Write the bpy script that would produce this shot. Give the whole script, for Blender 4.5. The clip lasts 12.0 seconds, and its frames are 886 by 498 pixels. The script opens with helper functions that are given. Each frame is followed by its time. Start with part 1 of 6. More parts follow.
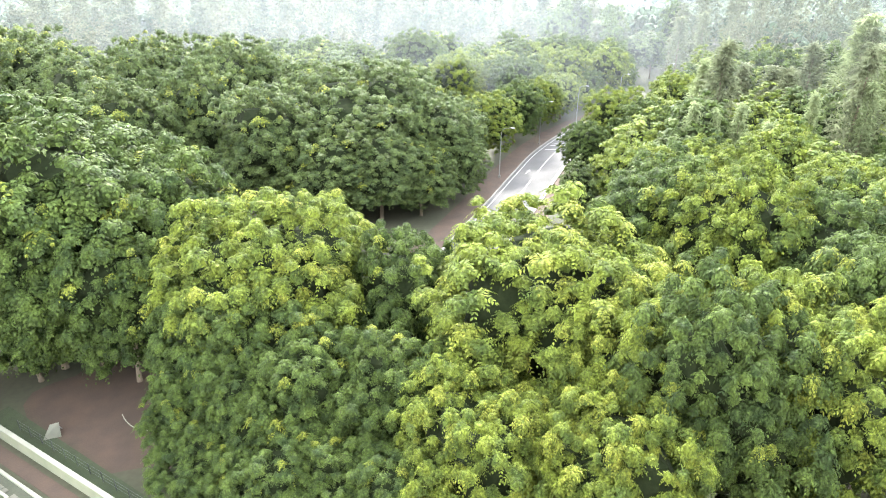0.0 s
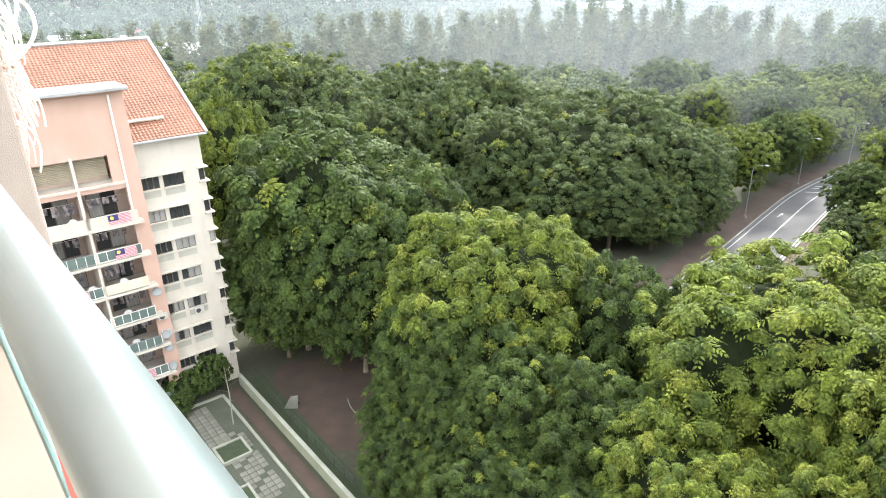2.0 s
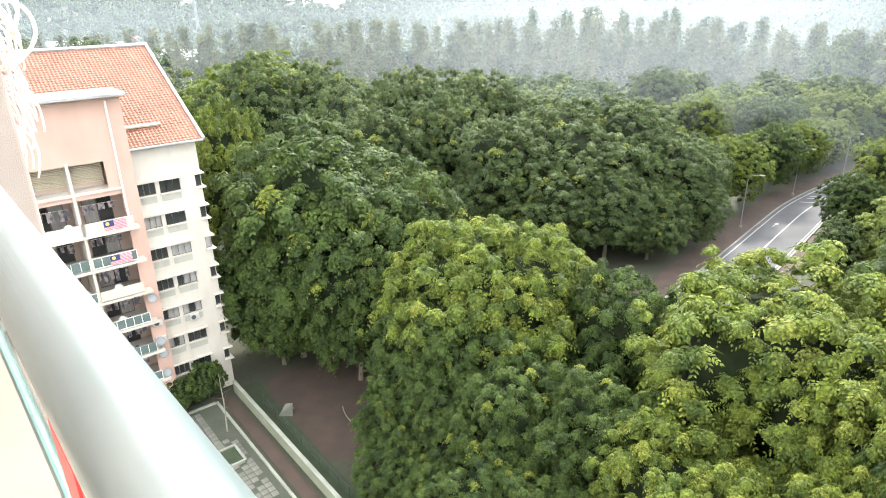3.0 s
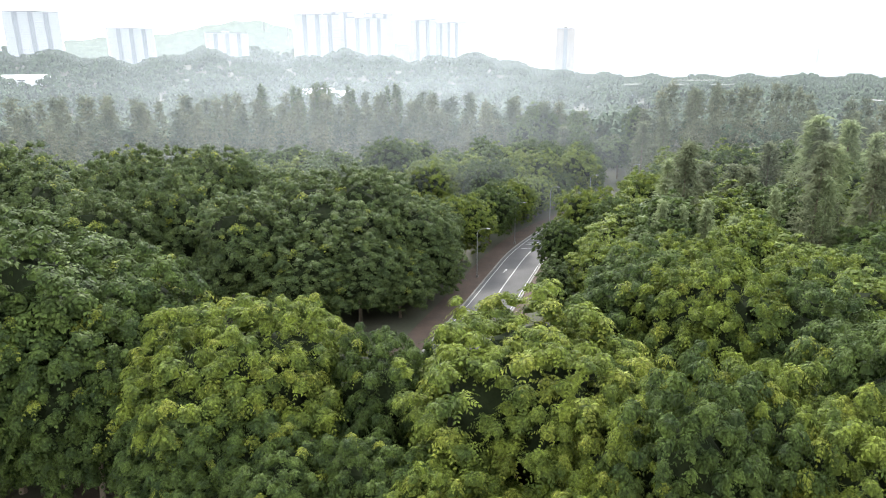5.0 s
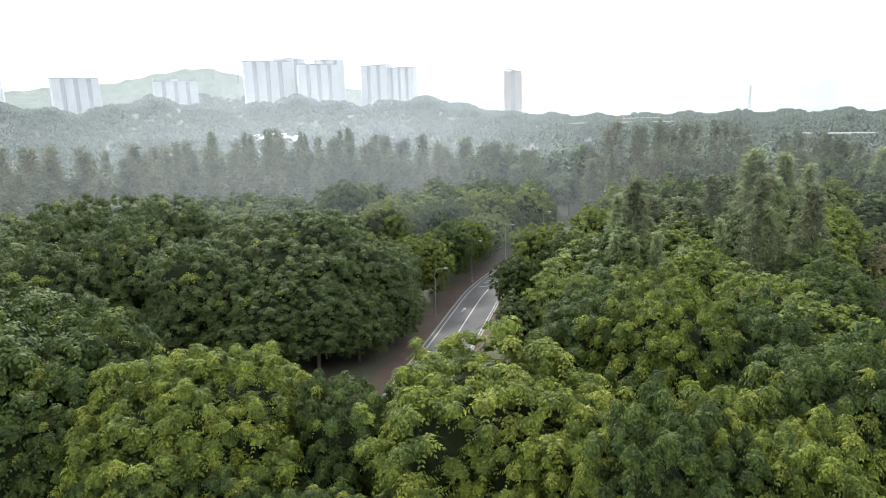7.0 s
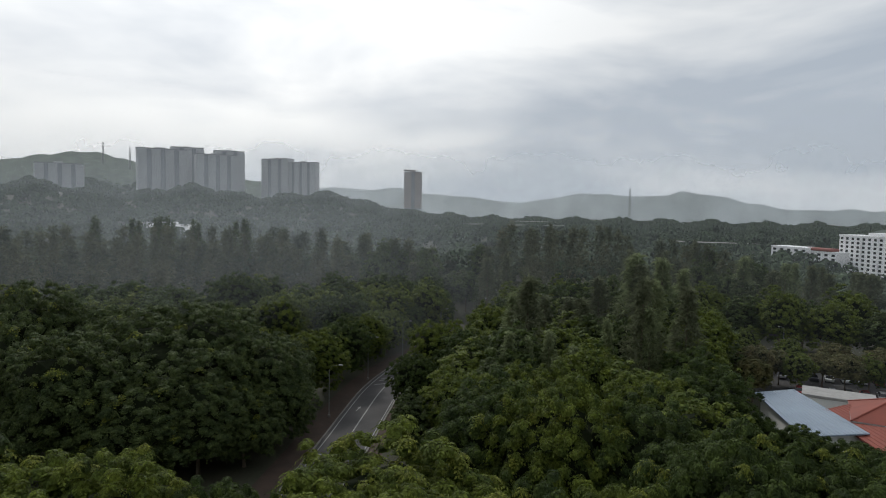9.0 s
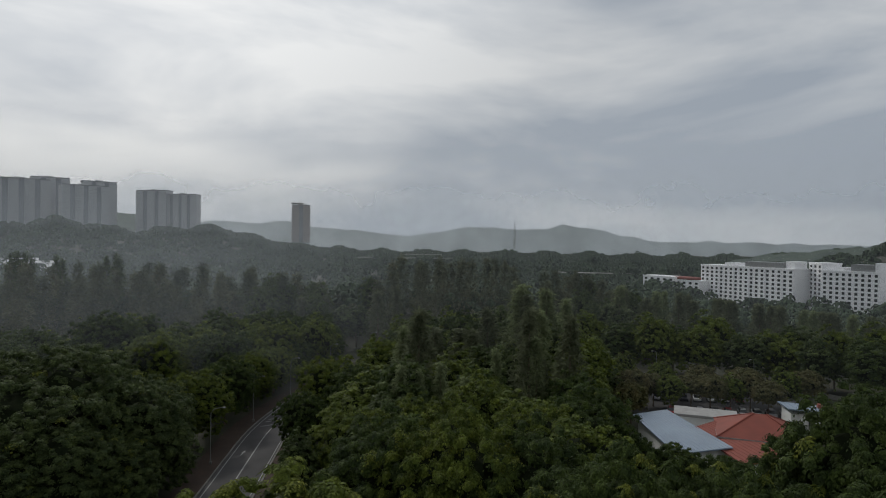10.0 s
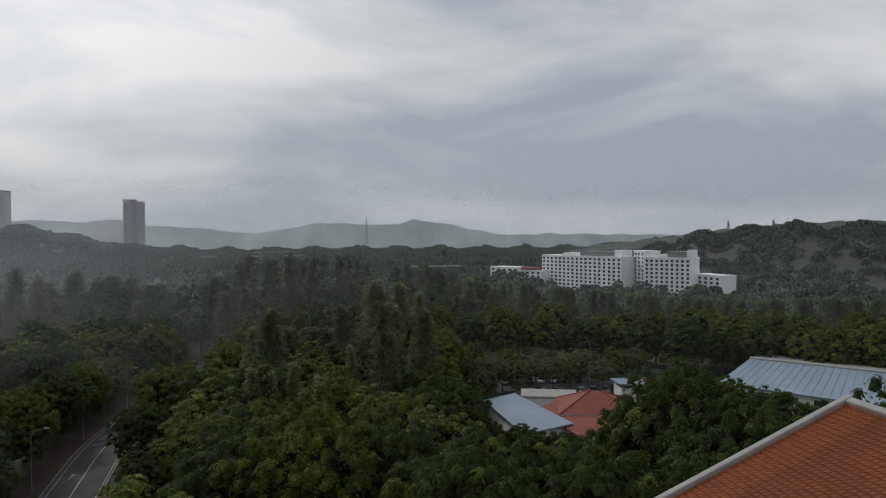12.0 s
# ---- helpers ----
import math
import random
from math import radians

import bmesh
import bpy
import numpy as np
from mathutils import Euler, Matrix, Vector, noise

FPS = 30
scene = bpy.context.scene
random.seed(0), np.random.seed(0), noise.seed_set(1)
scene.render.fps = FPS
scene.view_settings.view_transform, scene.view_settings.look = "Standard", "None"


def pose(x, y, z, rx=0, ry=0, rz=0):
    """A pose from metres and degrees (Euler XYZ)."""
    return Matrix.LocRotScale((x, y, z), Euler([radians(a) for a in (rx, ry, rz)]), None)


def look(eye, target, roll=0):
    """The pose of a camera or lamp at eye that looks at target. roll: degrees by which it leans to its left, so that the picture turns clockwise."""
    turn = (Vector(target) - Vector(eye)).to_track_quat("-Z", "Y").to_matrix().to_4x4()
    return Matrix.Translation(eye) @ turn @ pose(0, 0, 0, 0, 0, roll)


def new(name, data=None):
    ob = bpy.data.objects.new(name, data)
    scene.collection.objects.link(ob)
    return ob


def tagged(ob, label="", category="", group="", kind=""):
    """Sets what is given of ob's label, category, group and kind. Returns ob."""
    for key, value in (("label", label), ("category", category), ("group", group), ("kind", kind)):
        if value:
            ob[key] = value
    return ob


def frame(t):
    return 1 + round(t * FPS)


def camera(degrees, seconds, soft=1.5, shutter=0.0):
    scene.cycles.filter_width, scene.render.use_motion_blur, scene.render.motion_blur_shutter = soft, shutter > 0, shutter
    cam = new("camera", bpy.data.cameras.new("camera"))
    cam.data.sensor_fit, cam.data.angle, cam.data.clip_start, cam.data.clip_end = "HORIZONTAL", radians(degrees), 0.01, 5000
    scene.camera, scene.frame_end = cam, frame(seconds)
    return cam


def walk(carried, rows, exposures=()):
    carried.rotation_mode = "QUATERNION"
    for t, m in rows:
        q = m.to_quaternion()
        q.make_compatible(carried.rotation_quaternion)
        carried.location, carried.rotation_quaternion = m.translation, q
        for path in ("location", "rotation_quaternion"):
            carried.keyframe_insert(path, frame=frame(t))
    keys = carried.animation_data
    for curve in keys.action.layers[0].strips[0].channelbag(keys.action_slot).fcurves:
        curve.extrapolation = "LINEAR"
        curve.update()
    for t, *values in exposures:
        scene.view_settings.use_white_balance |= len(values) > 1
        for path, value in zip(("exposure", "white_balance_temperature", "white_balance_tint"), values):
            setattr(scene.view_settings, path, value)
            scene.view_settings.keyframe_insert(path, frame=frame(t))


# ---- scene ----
cam = camera(69.72, 12.0, soft=1.05)
EYE = 36.5
# seconds, sideways, ahead and up from the eye's rest (m), yaw, pitch, roll (degrees)
ROWS = [
    (0.0, 0.0190, 0.0463, 0.0, 5.88, -25.09, 0.49),
    (0.5, 0.0152, 0.0370, 0.0, 16.35, -21.72, 2.25),
    (1.0, 0.0125, 0.0305, 0.0, 21.70, -17.49, -0.15),
    (1.5, 0.0117, 0.0287, 0.0, 23.80, -18.75, -0.25),
    (2.0, 0.0030, 0.0074, 0.0, 27.55, -22.64, -1.55),
    (2.5, 0.0000, 0.0000, 0.0, 28.92, -21.99, -1.33),
    (3.0, 0.0000, 0.0000, 0.0, 27.16, -21.95, -1.09),
    (3.5, 0.0125, 0.0305, 0.0, 20.95, -21.61, -1.72),
    (3.7, 0.0171, 0.0416, 0.0, 17.24, -20.59, -2.07),
    (5.3, 0.0227, 0.0555, 0.0, 2.21, -15.81, -0.14),
    (5.5, 0.0227, 0.0555, 0.0, 1.33, -16.34, -0.27),
    (6.0, 0.0227, 0.0555, 0.0, 0.91, -15.58, -1.16),
    (6.5, 0.0227, 0.0555, 0.0, 0.48, -14.05, -1.40),
    (7.0, 0.0227, 0.0555, 0.0, -0.19, -12.45, -1.63),
    (7.2, 0.0227, 0.0555, 0.0, -1.56, -11.26, -1.38),
    (8.8, 0.0227, 0.0555, 0.0, -8.20, -4.68, 0.37),
    (9.0, 0.0227, 0.0555, 0.0, -9.46, -3.87, 1.00),
    (9.5, 0.0227, 0.0555, 0.0, -16.06, -2.68, 0.87),
    (10.0, 0.0227, 0.0555, 0.0, -19.29, -0.73, 0.77),
    (10.5, 0.0227, 0.0555, 0.0, -22.90, 0.51, 1.33),
    (11.0, 0.0227, 0.0555, 0.0, -26.06, -0.37, -1.56),
    (11.5, 0.0227, 0.0555, 0.0, -30.15, -0.84, -0.78),
    (12.0, 0.0227, 0.0555, 0.0, -32.54, -1.10, -0.37),
]
EXPOSURES = [(0.0, 2.74), (0.5, 2.4), (1.0, 1.8), (1.5, 1.8), (2.5, 1.93), (3.5, 2.0), (5.5, 1.2), (6.0, 1.24), (7.0, 0.95), (9.0, -1.15), (9.5, -1.38), (10.5, -1.7), (11.0, -1.66), (12.0, -1.52)]
walk(cam, [(t, pose(x, y, EYE + z, 90 + pitch, 0, yaw) @ pose(0, 0, 0, 0, 0, roll)) for t, x, y, z, yaw, pitch, roll in ROWS], EXPOSURES)

# ---- sky and sun: a bright veil of cloud, the sun behind it ----
SUN_AZ, SUN_EL = 10.0, 40.0          # degrees to the left of straight ahead, degrees up
world = bpy.data.worlds.new("sky")
scene.world = world
world.use_nodes = True
wn = world.node_tree
wn.nodes.clear()


def wnode(kind, **sets):
    n = wn.nodes.new(kind)
    for k, v in sets.items():
        n.inputs[k.replace("_", " ")].default_value = v
    return n


w_out = wnode("ShaderNodeOutputWorld")
w_bg = wnode("ShaderNodeBackground", Strength=1.0)
w_sky = wn.nodes.new("ShaderNodeTexSky")
w_sky.sky_type, w_sky.sun_disc = "NISHITA", False
w_sky.sun_elevation, w_sky.sun_rotation = radians(SUN_EL), radians(-SUN_AZ)
w_sky.dust_density, w_sky.air_density = 4.0, 1.5
w_co = wn.nodes.new("ShaderNodeTexCoord")
w_map = wnode("ShaderNodeMapping")
w_map.inputs["Scale"].default_value = (1.0, 1.0, 3.3)
w_map.inputs["Location"].default_value = (0.35, 0.2, 0.55)
w_noise = wnode("ShaderNodeTexNoise", Scale=1.9, Detail=5.5, Roughness=0.52, Distortion=0.3)
w_ramp = wn.nodes.new("ShaderNodeValToRGB")
w_ramp.color_ramp.elements[0].position, w_ramp.color_ramp.elements[0].color = 0.38, (0.42, 0.475, 0.55, 1)
w_ramp.color_ramp.elements[1].position, w_ramp.color_ramp.elements[1].color = 0.615, (0.82, 0.84, 0.855, 1)
w_scale = wnode("ShaderNodeMix")
w_scale.data_type, w_scale.blend_type = "RGBA", "MULTIPLY"
w_scale.inputs[0].default_value = 1.0
w_sky_gain = wnode("ShaderNodeVectorMath")
w_sky_gain.operation = "SCALE"
w_sky_gain.inputs["Scale"].default_value = 0.10
w_mix = wnode("ShaderNodeMix")
w_mix.data_type = "RGBA"
w_mix.inputs[0].default_value = 0.86
# glow of the sun through the cloud, as the angle from it
w_dir = wn.nodes.new("ShaderNodeCombineXYZ")
for i, v in enumerate((-math.sin(radians(SUN_AZ)) * math.cos(radians(SUN_EL)), math.cos(radians(SUN_AZ)) * math.cos(radians(SUN_EL)), math.sin(radians(SUN_EL)))):
    w_dir.inputs[i].default_value = v
w_dot = wn.nodes.new("ShaderNodeVectorMath")
w_dot.operation = "DOT_PRODUCT"
w_glow = wn.nodes.new("ShaderNodeMapRange")
w_glow.interpolation_type = "SMOOTHSTEP"
for k, v in (("From Min", 0.72), ("From Max", 1.0), ("To Min", 2.45), ("To Max", 3.6)):
    w_glow.inputs[k].default_value = v
w_gain = wnode("ShaderNodeVectorMath")
w_gain.operation = "SCALE"
ln = wn.links.new
ln(w_co.outputs["Generated"], w_map.inputs["Vector"])
ln(w_map.outputs["Vector"], w_noise.inputs["Vector"])
ln(w_noise.outputs["Fac"], w_ramp.inputs["Fac"])
ln(w_co.outputs["Generated"], w_dot.inputs[0])
ln(w_dir.outputs["Vector"], w_dot.inputs[1])
ln(w_dot.outputs["Value"], w_glow.inputs["Value"])
ln(w_ramp.outputs["Color"], w_gain.inputs[0])
ln(w_glow.outputs["Result"], w_gain.inputs["Scale"])
ln(w_sky.outputs["Color"], w_sky_gain.inputs[0])
ln(w_sky_gain.outputs["Vector"], w_mix.inputs[6])
ln(w_gain.outputs["Vector"], w_mix.inputs[7])
ln(w_mix.outputs[2], w_bg.inputs["Color"])
ln(w_bg.outputs["Background"], w_out.inputs["Surface"])

sun = new("sun", bpy.data.lights.new("sun", "SUN"))
sun.data.energy, sun.data.angle, sun.data.color = 3.1, radians(6), (1.0, 0.97, 0.92)
sun.matrix_basis = look((-math.sin(radians(SUN_AZ)) * 100, math.cos(radians(SUN_AZ)) * 100, math.tan(radians(SUN_EL)) * 100), (0, 0, 0))


# sheets that imitate haze: radius, share of light caught, top, bottom
HAZE_SHEETS = ((142, 0.045, 56, -14), (200, 0.085, 68, -14), (275, 0.11, 85, -14), (450, 0.05, 115, -14), (780, 0.042, 170, -12), (1300, 0.065, 270, -12), (2700, 0.44, 520, -20))


# ---- materials ----
def material(name, base, second=None, scale=3.0, rough=0.8, metal=0.0, bump=0.0, bump_scale=40.0, spread=0.5, fine=0.15, translucent=0.0, stains=0.0, vary="", stretch=(1, 1, 1), speck=0.0):
    """A surface with two colours mixed by a coarse noise, a fine grain and relief. vary: 'object' or 'island' tints each piece."""
    m = bpy.data.materials.new(name)
    m.use_nodes = True
    nt = m.node_tree
    bsdf = nt.nodes["Principled BSDF"]
    bsdf.inputs["Roughness"].default_value, bsdf.inputs["Metallic"].default_value = rough, metal
    if translucent:
        bsdf.inputs["Specular IOR Level"].default_value = 0.10
    co = nt.nodes.new("ShaderNodeTexCoord")
    mp = nt.nodes.new("ShaderNodeMapping")
    mp.inputs["Scale"].default_value = stretch
    nt.links.new(co.outputs["Object"], mp.inputs["Vector"])
    n1 = nt.nodes.new("ShaderNodeTexNoise")
    n1.inputs["Scale"].default_value, n1.inputs["Detail"].default_value = scale, 5.0
    n2 = nt.nodes.new("ShaderNodeTexNoise")
    n2.inputs["Scale"].default_value, n2.inputs["Detail"].default_value = bump_scale, 3.0
    for n in (n1, n2):
        nt.links.new(mp.outputs["Vector"], n.inputs["Vector"])
    ramp = nt.nodes.new("ShaderNodeValToRGB")
    e = ramp.color_ramp.elements
    e[0].position, e[1].position = 0.5 - spread / 2, 0.5 + spread / 2
    second = second or tuple(c * 0.8 for c in base)
    e[0].color, e[1].color = (*second, 1), (*base, 1)
    nt.links.new(n1.outputs["Fac"], ramp.inputs["Fac"])
    hsv = nt.nodes.new("ShaderNodeHueSaturation")
    val = nt.nodes.new("ShaderNodeMapRange")
    val.inputs["To Min"].default_value, val.inputs["To Max"].default_value = 1 - fine, 1 + fine
    nt.links.new(n2.outputs["Fac"], val.inputs["Value"])
    nt.links.new(ramp.outputs["Color"], hsv.inputs["Color"])
    last = val.outputs["Result"]
    if speck:
        sn = nt.nodes.new("ShaderNodeTexNoise")
        sn.inputs["Scale"].default_value, sn.inputs["Detail"].default_value, sn.inputs["Roughness"].default_value = speck, 2.0, 0.6
        nt.links.new(mp.outputs["Vector"], sn.inputs["Vector"])
        sm = nt.nodes.new("ShaderNodeMapRange")
        for k, v in (("From Min", 0.34), ("From Max", 0.66), ("To Min", 0.55), ("To Max", 1.4)):
            sm.inputs[k].default_value = v
        nt.links.new(sn.outputs["Fac"], sm.inputs["Value"])
        sx = nt.nodes.new("ShaderNodeMath")
        sx.operation = "MULTIPLY"
        nt.links.new(last, sx.inputs[0])
        nt.links.new(sm.outputs["Result"], sx.inputs[1])
        last = sx.outputs["Value"]
        sb = nt.nodes.new("ShaderNodeBump")
        sb.inputs["Strength"].default_value, sb.inputs["Distance"].default_value = 0.9, 0.12
        nt.links.new(sn.outputs["Fac"], sb.inputs["Height"])
        nt.links.new(sb.outputs["Normal"], bsdf.inputs["Normal"])
    if vary:
        if vary == "object":
            src = nt.nodes.new("ShaderNodeObjectInfo").outputs["Random"]
        else:
            src = nt.nodes.new("ShaderNodeNewGeometry").outputs["Random Per Island"]
        rr = nt.nodes.new("ShaderNodeMapRange")
        rr.inputs["To Min"].default_value, rr.inputs["To Max"].default_value = (0.88, 1.12) if vary == "object" else (0.72, 1.28)
        nt.links.new(src, rr.inputs["Value"])
        mul = nt.nodes.new("ShaderNodeMath")
        mul.operation = "MULTIPLY"
        nt.links.new(last, mul.inputs[0])
        nt.links.new(rr.outputs["Result"], mul.inputs[1])
        last = mul.outputs["Value"]
    nt.links.new(last, hsv.inputs["Value"])
    colour = hsv.outputs["Color"]
    if stains:
        st = nt.nodes.new("ShaderNodeTexNoise")
        st.inputs["Scale"].default_value, st.inputs["Detail"].default_value = 0.7, 8.0
        smp = nt.nodes.new("ShaderNodeMapping")
        smp.inputs["Scale"].default_value = (2.2, 2.2, 0.35)
        nt.links.new(co.outputs["Object"], smp.inputs["Vector"])
        nt.links.new(smp.outputs["Vector"], st.inputs["Vector"])
        sr = nt.nodes.new("ShaderNodeMapRange")
        sr.inputs["From Min"].default_value, sr.inputs["From Max"].default_value = 0.5, 0.75
        sr.inputs["To Max"].default_value = stains
        nt.links.new(st.outputs["Fac"], sr.inputs["Value"])
        mx = nt.nodes.new("ShaderNodeMix")
        mx.data_type = "RGBA"
        nt.links.new(sr.outputs["Result"], mx.inputs[0])
        nt.links.new(colour, mx.inputs[6])
        mx.inputs[7].default_value = (0.16, 0.14, 0.12, 1)
        colour = mx.outputs[2]
    nt.links.new(colour, bsdf.inputs["Base Color"])
    if bump:
        bp = nt.nodes.new("ShaderNodeBump")
        bp.inputs["Strength"].default_value, bp.inputs["Distance"].default_value = bump, 0.05
        nt.links.new(n2.outputs["Fac"], bp.inputs["Height"])
        nt.links.new(bp.outputs["Normal"], bsdf.inputs["Normal"])
    if translucent:
        tr = nt.nodes.new("ShaderNodeBsdfTranslucent")
        nt.links.new(colour, tr.inputs["Color"])
        ms = nt.nodes.new("ShaderNodeMixShader")
        ms.inputs["Fac"].default_value = translucent
        nt.links.new(bsdf.outputs["BSDF"], ms.inputs[1])
        nt.links.new(tr.outputs["BSDF"], ms.inputs[2])
        nt.links.new(ms.outputs["Shader"], nt.nodes["Material Output"].inputs["Surface"])
    return m


def glass_material(name, tint, rough=0.05):
    m = bpy.data.materials.new(name)
    m.use_nodes = True
    b = m.node_tree.nodes["Principled BSDF"]
    b.inputs["Base Color"].default_value = (*tint, 1)
    b.inputs["Roughness"].default_value = rough
    b.inputs["Transmission Weight"].default_value = 1.0
    b.inputs["IOR"].default_value = 1.45
    return m


def haze_material(name, thick):
    """Haze imitated by a thin sheet: lets most light pass, scatters the rest."""
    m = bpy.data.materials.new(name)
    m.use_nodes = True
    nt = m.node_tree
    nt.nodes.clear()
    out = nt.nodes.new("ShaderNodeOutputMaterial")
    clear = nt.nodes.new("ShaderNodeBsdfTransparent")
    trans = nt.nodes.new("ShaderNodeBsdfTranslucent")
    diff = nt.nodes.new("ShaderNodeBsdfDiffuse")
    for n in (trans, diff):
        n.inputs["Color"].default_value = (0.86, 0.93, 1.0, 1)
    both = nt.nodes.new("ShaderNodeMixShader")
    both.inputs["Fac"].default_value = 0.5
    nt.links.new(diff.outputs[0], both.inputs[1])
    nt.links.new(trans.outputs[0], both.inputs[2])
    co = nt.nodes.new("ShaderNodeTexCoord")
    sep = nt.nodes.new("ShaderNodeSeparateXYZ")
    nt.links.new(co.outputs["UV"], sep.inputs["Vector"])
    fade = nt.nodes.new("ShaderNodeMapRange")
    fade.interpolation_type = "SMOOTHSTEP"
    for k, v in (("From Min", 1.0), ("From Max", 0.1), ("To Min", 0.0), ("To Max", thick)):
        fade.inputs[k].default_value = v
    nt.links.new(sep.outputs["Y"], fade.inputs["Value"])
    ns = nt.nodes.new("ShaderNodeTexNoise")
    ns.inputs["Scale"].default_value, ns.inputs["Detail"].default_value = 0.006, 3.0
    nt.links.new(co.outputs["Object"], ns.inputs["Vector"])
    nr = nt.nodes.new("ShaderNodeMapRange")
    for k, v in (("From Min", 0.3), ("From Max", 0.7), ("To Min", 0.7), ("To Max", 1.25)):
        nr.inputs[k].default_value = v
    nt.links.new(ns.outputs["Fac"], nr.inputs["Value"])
    by_bearing = nt.nodes.new("ShaderNodeMath")
    by_bearing.operation = "MULTIPLY"
    nt.links.new(nr.outputs["Result"], by_bearing.inputs[0])
    nt.links.new(sep.outputs["X"], by_bearing.inputs[1])
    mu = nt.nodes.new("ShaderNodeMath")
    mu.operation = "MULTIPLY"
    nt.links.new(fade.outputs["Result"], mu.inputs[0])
    nt.links.new(by_bearing.outputs["Value"], mu.inputs[1])
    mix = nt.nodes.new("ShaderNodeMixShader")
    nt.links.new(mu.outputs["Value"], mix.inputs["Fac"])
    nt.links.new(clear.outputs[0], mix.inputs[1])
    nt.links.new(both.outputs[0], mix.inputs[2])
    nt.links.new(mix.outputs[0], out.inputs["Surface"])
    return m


M = {
    "leaf": material("leaf_green", (0.066, 0.094, 0.021), (0.028, 0.045, 0.015), scale=0.6, rough=0.6, translucent=0.2, vary="island", speck=5.0, spread=0.3, bump_scale=0.12, fine=0.22),
    "leaf_yellow": material("leaf_yellow_green", (0.128, 0.158, 0.024), (0.052, 0.076, 0.018), scale=0.6, rough=0.6, translucent=0.22, vary="island", speck=5.0, spread=0.3, bump_scale=0.12, fine=0.22),
    "leaf_young": material("young_leaf_yellow", (0.165, 0.180, 0.03), (0.11, 0.135, 0.024), scale=0.8, rough=0.6, translucent=0.25, vary="island", speck=5.0, spread=0.3, bump_scale=0.3, fine=0.2),
    "leaf_dark": material("leaf_dark_green", (0.082, 0.108, 0.034), (0.039, 0.058, 0.022), scale=0.6, rough=0.6, translucent=0.2, vary="island", speck=5.0, spread=0.3, bump_scale=0.12, fine=0.22),
    "needle": material("needle_grey_green", (0.15, 0.165, 0.095), (0.085, 0.10, 0.06), scale=0.5, rough=0.8, translucent=0.5, vary="island", bump_scale=0.15, fine=0.3),
    "needle_pale": material("needle_pale_green", (0.215, 0.25, 0.13), (0.14, 0.17, 0.085), scale=0.5, rough=0.8, translucent=0.5, vary="island", bump_scale=0.15, fine=0.3),
    "needle_mixed": material("needle_mixed_green", (0.125, 0.13, 0.078), (0.055, 0.068, 0.043), scale=0.09, rough=0.85, translucent=0.4, vary="island", spread=0.3, bump_scale=0.3, fine=0.25),
    "needle_dark": material("needle_dull_green", (0.105, 0.12, 0.07), (0.06, 0.075, 0.045), scale=0.5, rough=0.8, translucent=0.4, vary="island", bump_scale=0.15, fine=0.3),
    "leaf_far": material("far_canopy_green", (0.048, 0.072, 0.035), (0.028, 0.045, 0.022), scale=0.02, rough=1.0, vary="island", spread=0.5, bump_scale=0.2, fine=0.2),
    # near-black inner shell: shade between the leaf clumps, put into the colour
    "twig": material("crown_gap_shade", (0.018, 0.024, 0.010), (0.010, 0.014, 0.006), scale=1.5, rough=1.0, bump=0.5, bump_scale=6, translucent=0.01),
    "leaf_rust": material("leaf_rust_brown", (0.125, 0.105, 0.045), (0.065, 0.078, 0.03), scale=0.5, rough=0.65, translucent=0.3, vary="island", speck=5.0, bump_scale=1.5, fine=0.3),
    "bark": material("bark", (0.16, 0.125, 0.09), (0.09, 0.07, 0.05), scale=3.0, rough=0.9, bump=0.6, bump_scale=14.0, stretch=(1, 1, 0.25)),
    "ground": material("forest_floor", (0.030, 0.036, 0.018), (0.042, 0.038, 0.022), scale=0.08, rough=0.95, bump=0.4, bump_scale=2.0, fine=0.3),
    "soil": material("bare_soil", (0.060, 0.037, 0.025), (0.035, 0.024, 0.017), scale=0.5, rough=0.95, bump=0.5, bump_scale=9.0, fine=0.2),
    "asphalt": material("asphalt", (0.070, 0.067, 0.066), (0.05, 0.048, 0.047), scale=0.3, rough=0.95, bump=0.25, bump_scale=30.0, fine=0.12),
    "paint_line": material("road_paint", (0.30, 0.30, 0.29), (0.19, 0.19, 0.18), scale=1.5, rough=0.7),
    "kerb": material("kerb_concrete", (0.20, 0.19, 0.17), (0.13, 0.125, 0.11), scale=0.8, rough=0.9, bump=0.3, bump_scale=12.0),
}


# ---- building blocks ----
def mesh_from(name, verts, faces, smooth=False):
    me = bpy.data.meshes.new(name)
    me.from_pydata(verts, [], faces)
    if smooth:
        me.polygons.foreach_set("use_smooth", [True] * len(me.polygons))
    me.update()
    return me


def quads_mesh(name, pts):
    """A mesh of loose strips: pts is an array (n, k, 2, 3) of n strips with k cross lines each."""
    n, k = pts.shape[:2]
    me = bpy.data.meshes.new(name)
    v = pts.reshape(-1, 3)
    base = (np.arange(n) * k * 2)[:, None] + (np.arange(k - 1) * 2)[None, :]
    base = base.reshape(-1)
    quads = np.stack([base, base + 1, base + 3, base + 2], 1)
    me.vertices.add(len(v))
    me.vertices.foreach_set("co", v.astype(np.float32).ravel())
    me.loops.add(quads.size)
    me.loops.foreach_set("vertex_index", quads.astype(np.int32).ravel())
    me.polygons.add(len(quads))
    me.polygons.foreach_set("loop_start", (np.arange(len(quads)) * 4).astype(np.int32))
    me.update(calc_edges=True)
    return me


def part(name, bm, mat, parent, label=""):
    me = bpy.data.meshes.new(name)
    bm.to_mesh(me)
    bm.free()
    return part_of(name, me, mat, parent, label)


